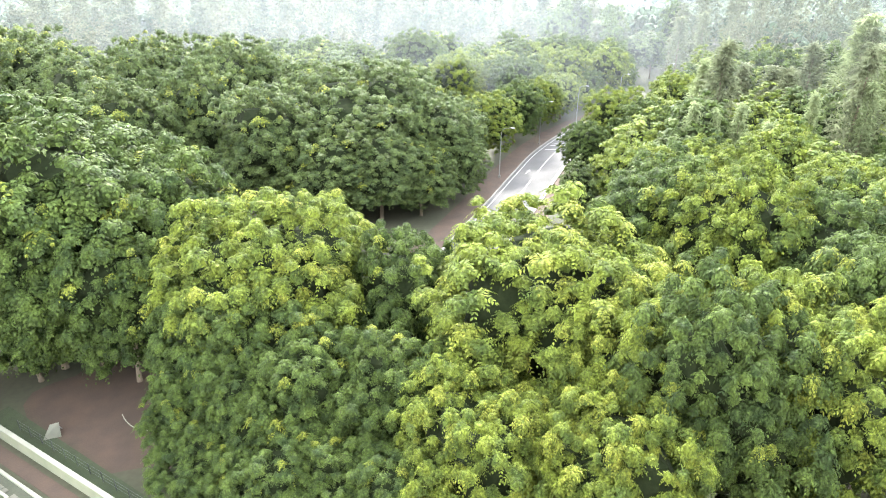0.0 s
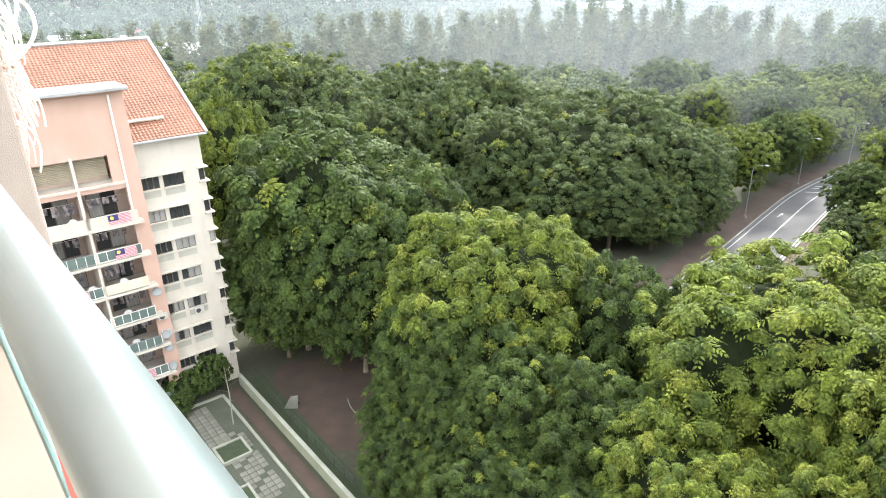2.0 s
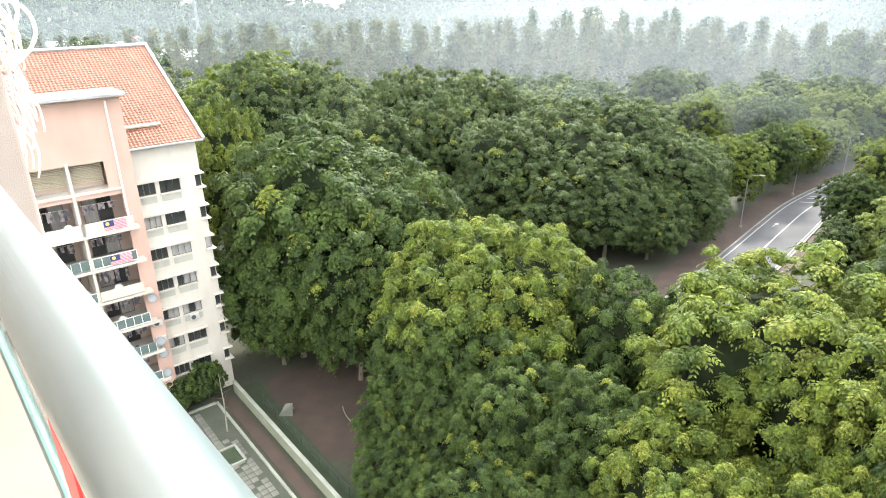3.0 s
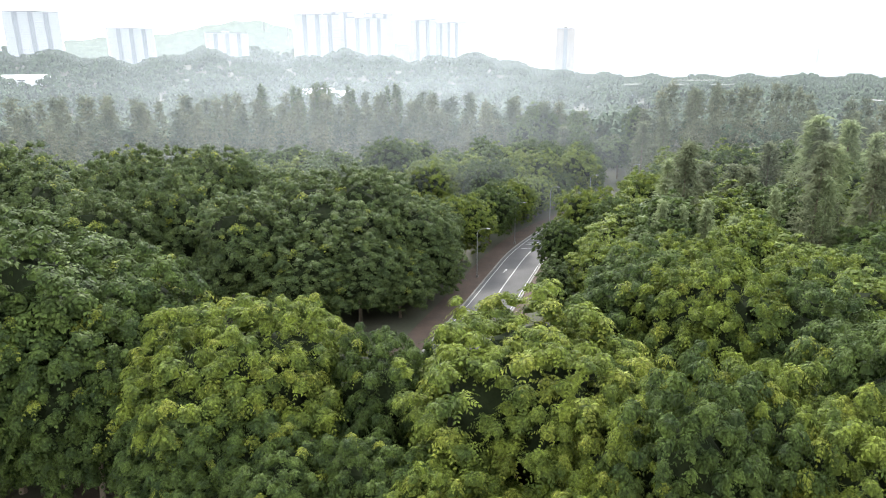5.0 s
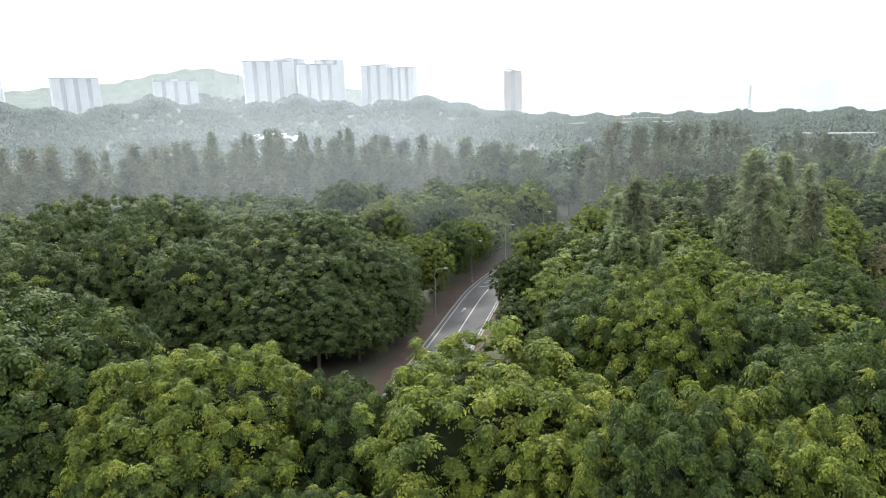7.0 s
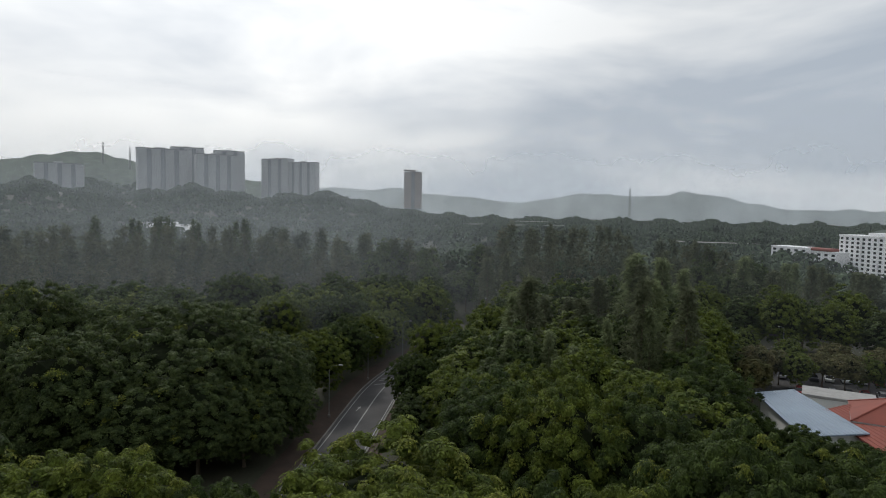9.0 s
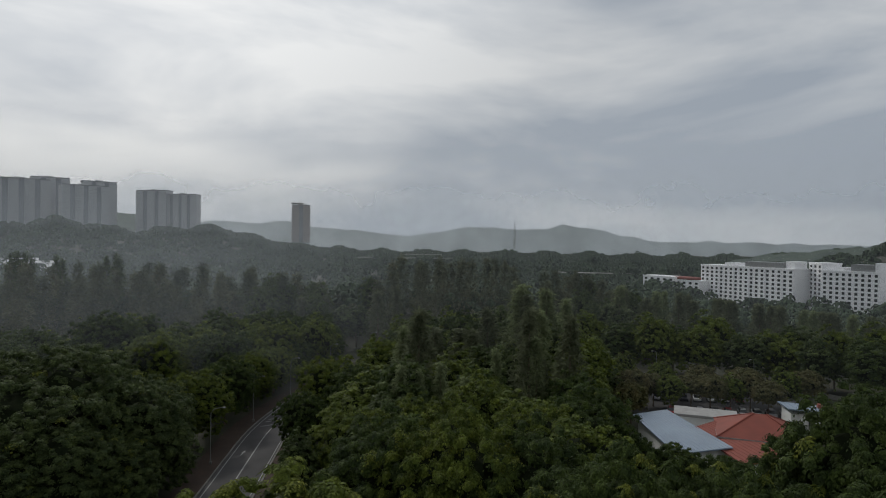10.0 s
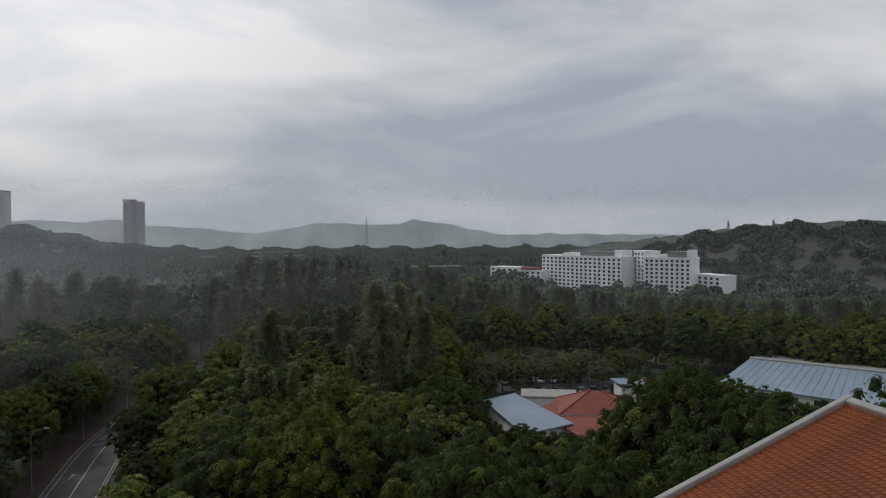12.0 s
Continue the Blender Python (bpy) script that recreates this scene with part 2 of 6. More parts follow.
def part_of(name, me, mat, parent, label=""):
    ob = new(name, me)
    if mat is not None and not me.materials:
        me.materials.append(mat)
    ob.parent = parent
    return tagged(ob, label)


def thing(name, label, category, where=None, group="", kind=""):
    ob = new(name)
    ob.matrix_basis = where or Matrix()
    return tagged(ob, label, category, group, kind)


def box(bm, x0, x1, y0, y1, z0, z1, bevel=0.0):
    m = Matrix.LocRotScale(((x0 + x1) / 2, (y0 + y1) / 2, (z0 + z1) / 2), None, (abs(x1 - x0), abs(y1 - y0), abs(z1 - z0)))
    r = bmesh.ops.create_cube(bm, size=1, matrix=m)
    if bevel:
        es = list({e for v in r["verts"] for e in v.link_edges})
        bmesh.ops.bevel(bm, geom=es, offset=bevel, segments=2, affect="EDGES", profile=0.5)
    return bm


def boxed(*a, **k):
    return box(bmesh.new(), *a, **k)


def tube(bm, p, q, r0, r1=None, sides=8):
    """A tapered round bar from p to q."""
    p, q = Vector(p), Vector(q)
    d = q - p
    m = Matrix.Translation((p + q) / 2) @ d.to_track_quat("Z", "Y").to_matrix().to_4x4()
    bmesh.ops.create_cone(bm, cap_ends=True, segments=sides, radius1=r0, radius2=r0 if r1 is None else r1, depth=d.length, matrix=m)
    return bm


def polar(az, d, z=0.0):
    """A place by its bearing to the left of straight ahead (degrees) and its distance from below the eye."""
    return Vector((-math.sin(radians(az)) * d, math.cos(radians(az)) * d, z))


# ---- ground ----
def smooth01(a, b, x):
    t = np.clip((x - a) / (b - a), 0, 1)
    return t * t * (3 - 2 * t)


def ground_height(x, y):
    r = np.hypot(x, y)
    az = np.degrees(np.arctan2(-x, y))
    valley = -9.0 * smooth01(190, 480, r)
    left = smooth01(-14, 6, az) * smooth01(700, 1500, r) * 58
    lump = 10 * np.sin(az * 0.55 + 1.3) * smooth01(-14, 6, az) * smooth01(900, 1500, r) + 5 * np.sin(az * 1.7) * smooth01(600, 900, r)
    far = smooth01(1650, 2400, r) * smooth01(-8, 10, az) * 70 * (0.5 + 0.5 * np.sin(az * 0.28 - 3.6))
    right = smooth01(44, 60, -az) * smooth01(600, 1000, r) * 50 * (0.96 + 0.04 * np.sin(az * 0.9))
    return valley + left + lump + far + right


def build_ground():
    rad = np.concatenate([np.arange(0, 200, 8), np.arange(200, 600, 20), np.arange(600, 2600, 50), [2700, 3000, 3400, 4000, 4800]])
    ang = np.radians(np.arange(0, 360, 2.0))
    n = len(ang)
    v = [(0, 0, 0)]
    for r in rad[1:]:
        for a in ang:
            x, y = r * math.sin(a), r * math.cos(a)
            front = abs((math.degrees(a) + 180) % 360 - 180) < 100
            v.append((x, y, float(ground_height(x, y)) if front else 0.0))
    f = [(0, 1 + (i + 1) % n, 1 + i) for i in range(n)]
    for j in range(len(rad) - 2):
        a, b = 1 + j * n, 1 + (j + 1) * n
        f += [(a + i, a + (i + 1) % n, b + (i + 1) % n, b + i) for i in range(n)]
    ob = new("ground", mesh_from("ground", v, f, True))
    ob.data.materials.append(M["ground"])
    tagged(ob, "dark wooded ground with leaf litter, sinking to a valley", "ground", kind="structure")


build_ground()

# ---- road: a bent two-lane carriageway between the trees ----
ROAD = [(-5.9, 70), (-2.4, 82.6), (1.7, 97.4), (5.0, 110.0), (9.2, 124.6), (15.4, 139.2), (24, 154), (37, 171), (58, 190), (90, 212), (130, 236)]


def catmull(pts, step=10):
    out = []
    p = [Vector((*q, 0)) for q in pts]
    p = [p[0] * 2 - p[1]] + p + [p[-1] * 2 - p[-2]]
    for i in range(1, len(p) - 2):
        for k in range(step):
            t = k / step
            a, b, c, d = p[i - 1:i + 3]
            out.append(0.5 * ((2 * b) + (c - a) * t + (2 * a - 5 * b + 4 * c - d) * t * t + (3 * b - a - 3 * c + d) * t ** 3))
    return out + [p[-2]]


ROAD_LINE = catmull(ROAD)


def ribbon(line, off0, off1, z, thick, name):
    """A strip along a line between two sideways offsets (right positive), with a top and skirts."""
    v, f = [], []
    for i, p in enumerate(line):
        d = (line[min(i + 1, len(line) - 1)] - line[max(i - 1, 0)]).normalized()
        s = Vector((d.y, -d.x, 0))
        for o, h in ((off0, -thick), (off0, 0), (off1, 0), (off1, -thick)):
            v.append(p + s * o + Vector((0, 0, z + h)))
    for i in range(len(line) - 1):
        a, b = 4 * i, 4 * i + 4
        for k in range(3):
            f.append((a + k, b + k, b + k + 1, a + k + 1))
    return mesh_from(name, v, f)

road = new("road", ribbon(ROAD_LINE, -3.85, 3.9, 0.06, 0.12, "road"))
road.data.materials.append(M["asphalt"])
tagged(road, "grey asphalt road bending away between trees", "road", kind="structure")
verge = new("verge", ribbon(ROAD_LINE, -8.0, -4.1, 0.05, 0.12, "verge"))
verge.data.materials.append(M["soil"])
tagged(verge, "reddish bare soil strip beside the road", "verge", kind="structure")
verge2 = new("verge", ribbon(ROAD_LINE, 4.15, 6.4, 0.05, 0.12, "verge"))
verge2.data.materials.append(M["soil"])
tagged(verge2, "reddish bare soil strip under roadside trees", "verge", kind="structure")
for o in (-4.1, 3.9):
    k = new("kerb", ribbon(ROAD_LINE, o, o + 0.25, 0.2, 0.25, "kerb"))
    k.data.materials.append(M["kerb"])
    tagged(k, "weathered concrete kerb along the road", "kerb", kind="structure")
for o, w in ((-3.35, 0.16), (-0.1, 0.2), (3.45, 0.14)):
    k = ribbon(ROAD_LINE, o, o + w, 0.066, 0.004, "lane_line")
    part_of("lane_line", k, M["paint_line"], road, "white painted lane line")


def along(t):
    """A place on the road's middle line, and its direction, t from 0 to 1."""
    i = min(int(t * (len(ROAD_LINE) - 1)), len(ROAD_LINE) - 2)
    d = (ROAD_LINE[i + 1] - ROAD_LINE[i]).normalized()
    return ROAD_LINE[i], d


def nearest_road(x, y):
    return min(((p.x - x) ** 2 + (p.y - y) ** 2, i) for i, p in enumerate(ROAD_LINE))


# ---- trees ----
rng = np.random.default_rng(7)


def unit(v):
    return v / np.linalg.norm(v, axis=-1, keepdims=True)


def tufts(centres, normals, size, rings, seed, width=1.0):
    """Umbrella-shaped tufts: rings of short pointed leaves laid like shingles over a little dome."""
    g = np.random.default_rng(seed)
    out_all = []
    m = len(rings)
    for j, count in enumerate(rings):
        r0, r1 = j / m * 0.9, ((j + 1) / m) * 1.08
        n = len(centres)
        c, nn, sz = np.repeat(centres, count, 0), np.repeat(normals, count, 0), np.repeat(size, count)[:, None]
        a = np.tile(np.arange(count) / count * 2 * np.pi, n) + np.repeat(g.uniform(0, 6.28, n), count) + g.uniform(-0.3, 0.3, n * count)
        ref = np.where(np.abs(nn[:, 2:3]) < 0.9, [[0, 0, 1.0]], [[1.0, 0, 0]])
        t = unit(np.cross(nn, ref))
        b = np.cross(nn, t)
        o = np.cos(a)[:, None] * t + np.sin(a)[:, None] * b
        side = unit(np.cross(o, nn)) * sz * (width * 2.6 * (r0 + r1) / 2 / count + 0.02)
        wob = g.uniform(0.88, 1.14, (n * count, 1))
        rm = (r0 + r1) / 2 * wob
        base = c + sz * (o * r0 + nn * 0.62 * (1 - r0 * r0))
        mid = c + sz * (o * rm + nn * (0.62 * (1 - rm * rm) + 0.07))
        tip = c + sz * (o * r1 * wob + nn * (0.62 * (1 - r1 * r1) - 0.10) - np.array([[0, 0, 0.14]]))
        out_all.append(np.stack([np.stack([base, mid - side], 1), np.stack([mid + side, tip], 1)], 1))
    return np.concatenate(out_all)


def clumps(centres, normals, size, fronds, pairs, seed, long=0.27, wide=0.058):
    """Umbrella clumps: drooping fronds that fan out from one point, each set with pairs of pointed leaflets, over a small dense heart."""
    g = np.random.default_rng(seed)
    n = len(centres)
    m = n * fronds
    c, nn, sz = np.repeat(centres, fronds, 0), np.repeat(normals, fronds, 0), np.repeat(size, fronds)[:, None]
    ref = np.where(np.abs(nn[:, 2:3]) < 0.9, [[0, 0, 1.0]], [[1.0, 0, 0]])
    t = unit(np.cross(nn, ref))
    b = np.cross(nn, t)
    k = np.tile(np.arange(fronds), n)
    turn = k * 2.39996 + np.repeat(g.uniform(0, 6.28, n), fronds) + g.uniform(-0.3, 0.3, m)
    tier = ((k + 0.5) / fronds)[:, None]                     # 0: steep inner fronds, 1: wide drooping ones
    o = np.cos(turn)[:, None] * t + np.sin(turn)[:, None] * b
    reach = sz * (0.42 + 0.72 * tier) * g.uniform(0.8, 1.25, (m, 1))
    lift = sz * (0.62 - 0.50 * tier + g.uniform(-0.08, 0.08, (m, 1)))
    droop = sz * (0.22 + 0.42 * tier) * g.uniform(0.6, 1.35, (m, 1))
    across = np.cross(o, nn)
    down = np.array([[0, 0, 1.0]])

    def rib(q):
        return c + o * reach * q + nn * lift * (0.45 + 0.75 * q * (1.4 - q)) - down * droop * q * q

    out = []
    for j in range(pairs):
        q = (j + 0.9) / (pairs + 0.2)
        root, ahead = rib(q), unit(rib(q + 0.1) - rib(q - 0.1))
        face = unit(np.cross(across, ahead))
        for sgn in (-1, 1):
            last = j == pairs - 1
            way = unit(ahead * (0.75 if not last else 1.3) + across * sgn * (1.0 if not last else 0.45) - down * g.uniform(0.1, 0.5, (m, 1)))
            ln = sz * long * (1.15 - 0.45 * q) * g.uniform(0.75, 1.25, (m, 1))
            mid = root + way * ln * 0.48 + face * ln * 0.06
            half = unit(np.cross(way, face) + g.normal(size=(m, 3)) * 0.16) * sz * wide * g.uniform(0.8, 1.2, (m, 1))
            out.append(np.stack([np.stack([root, mid - half], 1), np.stack([mid + half, root + way * ln - down * ln * 0.12], 1)], 1))
    leafy = np.stack(out, 1).reshape(-1, 2, 2, 3)
    # the dense heart of each clump
    t, b = t[::fronds], b[::fronds]
    segs, rings = 5, []
    spin = g.uniform(0, 6.28, n)
    for tilt0, dip in ((0.0, 0.0), (0.8, 0.05), (1.7, 0.3)):
        row = []
        for q in range(segs):
            ang = spin + q * 2 * np.pi / segs
            oo = np.cos(ang)[:, None] * t + np.sin(ang)[:, None] * b
            r = size[:, None] * 0.58 * (g.uniform(0.7, 1.2, (n, 1)) if tilt0 else 1.0)
            row.append(centres + (oo * math.sin(tilt0) + normals * math.cos(tilt0) * 0.6) * r - down * (dip + 0.22) * r)
        rings.append(row)
    body = []
    for j in range(2):
        for q in range(segs):
            e = (q + 1) % segs
            body.append(np.stack([np.stack([rings[j][q], rings[j][e]], 1), np.stack([rings[j + 1][q], rings[j + 1][e]], 1)], 1))
    return np.concatenate([leafy] + body)


def boughs(name, height, base, cen, thick, seed):
    """A trunk that forks into limbs reaching into the crown."""
    g = random.Random(seed)
    bm = bmesh.new()
    knee = Vector((g.uniform(-0.4, 0.4), g.uniform(-0.4, 0.4), height * 0.3))
    top = Vector((g.uniform(-0.8, 0.8), g.uniform(-0.8, 0.8), base))
    tube(bm, (0, 0, -0.4), (0, 0, 0.5), thick * 1.5, thick * 1.05)
    tube(bm, (0, 0, 0.45), knee, thick * 1.05, thick * 0.85)
    tube(bm, knee * 0.99, top, thick * 0.85, thick * 0.6)
    for c in list(cen)[::max(1, len(cen) // 12)]:
        c = Vector(c) + Vector((0, 0, base))
        start = knee.lerp(top, g.uniform(0.3, 1.0))
        mid = start.lerp(c, 0.5) + Vector((0, 0, g.uniform(0.2, 1.2)))
        tube(bm, start, mid, thick * 0.4, thick * 0.25, 6)
        tube(bm, mid, start.lerp(c, 0.92), thick * 0.25, thick * 0.08, 6)
    me = bpy.data.meshes.new(name)
    bm.to_mesh(me)
    bm.free()
    me.materials.append(M["bark"])
    return me


def crown_shape(n, seed, bumps, sharp):
    """How far the crown reaches in each direction n: uneven rounded boughs with deep folds between."""
    g = np.random.default_rng(seed)
    i = np.arange(bumps) + 0.5
    z = -0.75 + 1.72 * i / bumps
    a = i * 2.39996 + g.uniform(-0.5, 0.5, bumps)
    r = np.sqrt(1 - z * z)
    d = unit(np.stack([r * np.cos(a), r * np.sin(a), z], 1) + g.normal(size=(bumps, 3)) * 0.12)
    reach = g.uniform(0.7, 1.12, bumps)
    near = np.clip(1 - (1 - n @ d.T) / (sharp * g.uniform(0.6, 1.6, bumps)[None]), 0, 1)
    whole = 1 + 0.09 * np.sin(n[:, 0] * 3 + seed) + 0.09 * np.sin(n[:, 1] * 3.4 + seed * 2)
    return (0.66 + 0.35 * (np.sqrt(near) * reach[None]).max(1)) * whole


def broad_tree(seed, R, height, count, leaf, fronds, pairs, mat, depth=0.80, bumps=28, sharp=0.11, long=0.27, wide=0.058, young=0.0):
    """Template meshes (trunk, crown) of a broad tree at the origin: leafy clumps all over an uneven dome, a shade-dark
    shell inside.
    young: share of the clumps that bear fresh yellow leaves."""
    g = np.random.default_rng(seed + 5)
    half = height * depth / 2
    mid = height - half
    i = np.arange(count) + 0.5
    z = 1 - 1.9 * i / count
    a = i * 2.39996
    n = np.stack([np.sqrt(1 - z * z) * np.cos(a), np.sqrt(1 - z * z) * np.sin(a), z], 1)
    n = unit(n + g.normal(size=n.shape) * 0.07)
    k = crown_shape(n, seed, bumps, sharp) * (0.76 + 0.36 * g.random(count))
    egg = np.stack([np.full(count, R), np.full(count, R), np.full(count, half)], 1)
    p = n * egg * k[:, None] * 0.93 + np.array([0, 0, mid])
    up = unit(n * np.array([1, 1, 0.5]) * 0.40 + np.array([0, 0, 0.9]) + g.normal(size=n.shape) * 0.16)
    st = clumps(p, up, leaf * g.uniform(0.62, 1.45, count), fronds, pairs, seed, long, wide)
    me = quads_mesh("crown", st)
    fresh = (g.random(count) < young * (0.5 + n[:, 2]))
    slot = np.zeros(len(st), np.int32)
    slot[:count * fronds * pairs * 2] = np.repeat(fresh, fronds * pairs * 2) * 2
    me.polygons.foreach_set("material_index", slot)
    bm = bmesh.new()
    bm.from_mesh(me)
    # inner shell that darkens the gaps of the crown like shade
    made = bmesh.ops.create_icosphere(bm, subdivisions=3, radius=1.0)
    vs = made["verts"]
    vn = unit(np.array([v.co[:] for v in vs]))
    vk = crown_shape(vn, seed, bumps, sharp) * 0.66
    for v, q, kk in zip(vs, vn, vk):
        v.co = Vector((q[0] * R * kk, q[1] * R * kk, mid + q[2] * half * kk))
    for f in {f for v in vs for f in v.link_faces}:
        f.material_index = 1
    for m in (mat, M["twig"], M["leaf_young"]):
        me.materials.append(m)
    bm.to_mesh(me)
    bm.free()
    ends = n[:: max(1, count // 14)] * np.array([R, R, half]) * 0.6 + np.array([0, 0, mid - height * 0.45])
    return boughs("trunk", height, height * 0.45, ends, 0.016 * height, seed), me


def feather_strips(seed, R, height, layers, per, spray, leaf, slim):
    """The needles of a casuarina: soft sprays on rising boughs, their ends hanging."""
    g = np.random.default_rng(seed)
    z = np.linspace(0.10, 0.97, layers)
    prof = np.clip(np.minimum((z + 0.25) * 2.2, (1.03 - z) * (2.4 if slim else 1.15)), 0.05, 1.0)
    pts, nrm = [], []
    for zi, ri in zip(z, prof):
        a = g.uniform(0, 2 * np.pi, per)
        r = ri * R * np.sqrt(g.uniform(0.02, 1.0, per)) * (0.8 + 0.35 * np.sin(a * 2 + zi * 14 + seed)) * 0.85
        pts.append(np.stack([r * np.cos(a), r * np.sin(a), zi * height + g.uniform(-0.7, 0.7, per)], 1))
        nrm.append(unit(np.stack([np.cos(a), np.sin(a), np.full(per, 1.1)], 1)))
    p, d = np.concatenate(pts), np.concatenate(nrm)
    c = np.repeat(p, spray, 0) + g.normal(size=(len(p) * spray, 3)) * 0.25
    way = unit(np.repeat(d, spray, 0) + g.normal(size=(len(c), 3)) * 0.6)
    ln = leaf * g.uniform(0.5, 1.25, (len(c), 1)) * (0.6 if slim else 1.0)
    side = unit(np.cross(way, g.normal(size=(len(c), 3)))) * ln * (0.11 if slim else 0.075)
    q = c + way * ln * 0.5
    tip = c + way * ln * 0.9 + np.array([0, 0, -0.34]) * ln
    return np.stack([np.stack([c - side * 0.3, q - side], 1), np.stack([q + side, tip], 1)], 1)


def feather_tree(seed, R, height, mat, layers=34, per=11, spray=8, leaf=1.5, slim=False):
    """A casuarina: a thin stem under a feathery crown."""
    crown = quads_mesh("crown", feather_strips(seed, R, height, layers, per, spray, leaf, slim))
    crown.materials.append(mat)
    bm = bmesh.new()
    tube(bm, (0, 0, -0.4), (0, 0, height * 0.5), 0.014 * height, 0.008 * height)
    tube(bm, (0, 0, height * 0.49), (0, 0, height * 0.96), 0.008 * height, 0.002 * height)
    tr = bpy.data.meshes.new("trunk")
    bm.to_mesh(tr)
    bm.free()
    tr.materials.append(M["bark"])
    return tr, crown


KINDS = {}
for i, (mk, nm) in enumerate((("leaf_yellow", "near_a"), ("leaf_yellow", "near_b"), ("leaf", "near_c"), ("leaf", "near_d"))):
    KINDS[nm] = (9.5, 20.0, broad_tree(11 + i, 9.5, 20.0, 640, 1.0, 12, 6, M[mk], depth=0.94, young=0.13 if i < 2 else 0.04))
for i, (mk, nm) in enumerate((("leaf_yellow", "edge_b"), ("leaf", "edge_c"), ("leaf", "edge_d"))):
    KINDS[nm] = (8.0, 18.0, broad_tree(21 + i, 8.0, 18.0, 470, 0.98, 11, 4, M[mk], depth=0.94, bumps=24, long=0.31, wide=0.075, young=0.05))
for i, (mk, nm) in enumerate((("leaf", "mid_a"), ("leaf_dark", "mid_b"), ("leaf_dark", "mid_c"), ("leaf_yellow", "mid_d"))):
    KINDS[nm] = (9.5, 22.0, broad_tree(31 + i, 9.5, 22.0, 720, 0.90, 9, 3, M[mk], depth=0.92, long=0.36, wide=0.105, young=0.03))
for i, (mk, nm) in enumerate((("leaf", "far_a"), ("leaf_dark", "far_b"), ("leaf_yellow", "far_c"))):
    KINDS[nm] = (6.5, 18.0, broad_tree(51 + i, 6.5, 18.0, 240, 0.92, 7, 2, M[mk], depth=0.85, bumps=20, sharp=0.14, long=0.46, wide=0.16))
KINDS["dome_a"] = (17.0, 25.0, broad_tree(41, 17.0, 25.0, 1700, 0.95, 9, 3, M["leaf_dark"], depth=0.97, bumps=60, sharp=0.06, long=0.36, wide=0.105, young=0.02))
KINDS["dome_b"] = (15.0, 25.0, broad_tree(42, 15.0, 25.0, 1350, 0.95, 9, 3, M["leaf_dark"], depth=0.95, bumps=52, sharp=0.07, long=0.36, wide=0.105, young=0.03))
KINDS["feather_a"] = (4.6, 22.0, feather_tree(71, 4.6, 22.0, M["needle"]))
KINDS["feather_b"] = (5.0, 22.0, feather_tree(72, 5.0, 22.0, M["needle"]))
KINDS["feather_c"] = (4.8, 22.0, feather_tree(74, 4.8, 22.0, M["needle_pale"]))
KINDS["feather_d"] = (4.8, 22.0, feather_tree(76, 4.8, 22.0, M["needle_dark"]))
KINDS["poplar"] = (2.8, 26.0, feather_tree(73, 2.8, 26.0, M["leaf_dark"], layers=44, per=9, spray=6, leaf=2.0, slim=True))
KINDS["rust"] = (3.4, 9.0, broad_tree(81, 3.4, 9.0, 110, 0.75, 6, 2, M["leaf_rust"], depth=0.7, bumps=18, sharp=0.16, long=0.6, wide=0.2))
KINDS["bush"] = (2.2, 3.6, broad_tree(91, 2.2, 3.6, 260, 0.32, 7, 3, M["leaf"], depth=0.97, bumps=20, sharp=0.14, wide=0.12))
KINDS["dark_small"] = (4.0, 14.0, broad_tree(95, 4.0, 14.0, 420, 0.6, 7, 3, M["leaf_dark"], depth=0.95, bumps=26, sharp=0.1, wide=0.13))

FEATHER = ("feather_a", "feather_b", "feather_c", "feather_d", "poplar")


def plant(kind, x, y, height, radius, label, turn=None, group="", z=None):
    R, H, (tr, cr) = KINDS[kind]
    name = "casuarina_tree" if kind in FEATHER else "shrub" if kind == "bush" else "tree"
    t = thing(name, label, "shrub" if kind == "bush" else "tree", group=group)
    zz = float(ground_height(x, y)) if z is None else z
    t.matrix_basis = Matrix.LocRotScale((x, y, zz), Euler((0, 0, rng.uniform(0, 6.28) if turn is None else turn)), (radius / R, radius / R, height / H))
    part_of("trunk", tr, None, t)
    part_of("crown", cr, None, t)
    return t


YEL = "broad tree with yellow-green drooping leaf tufts"
GRN = "broad mid-green tree with a lumpy domed crown"
DRK = "tall dark green tree with a dense domed crown"
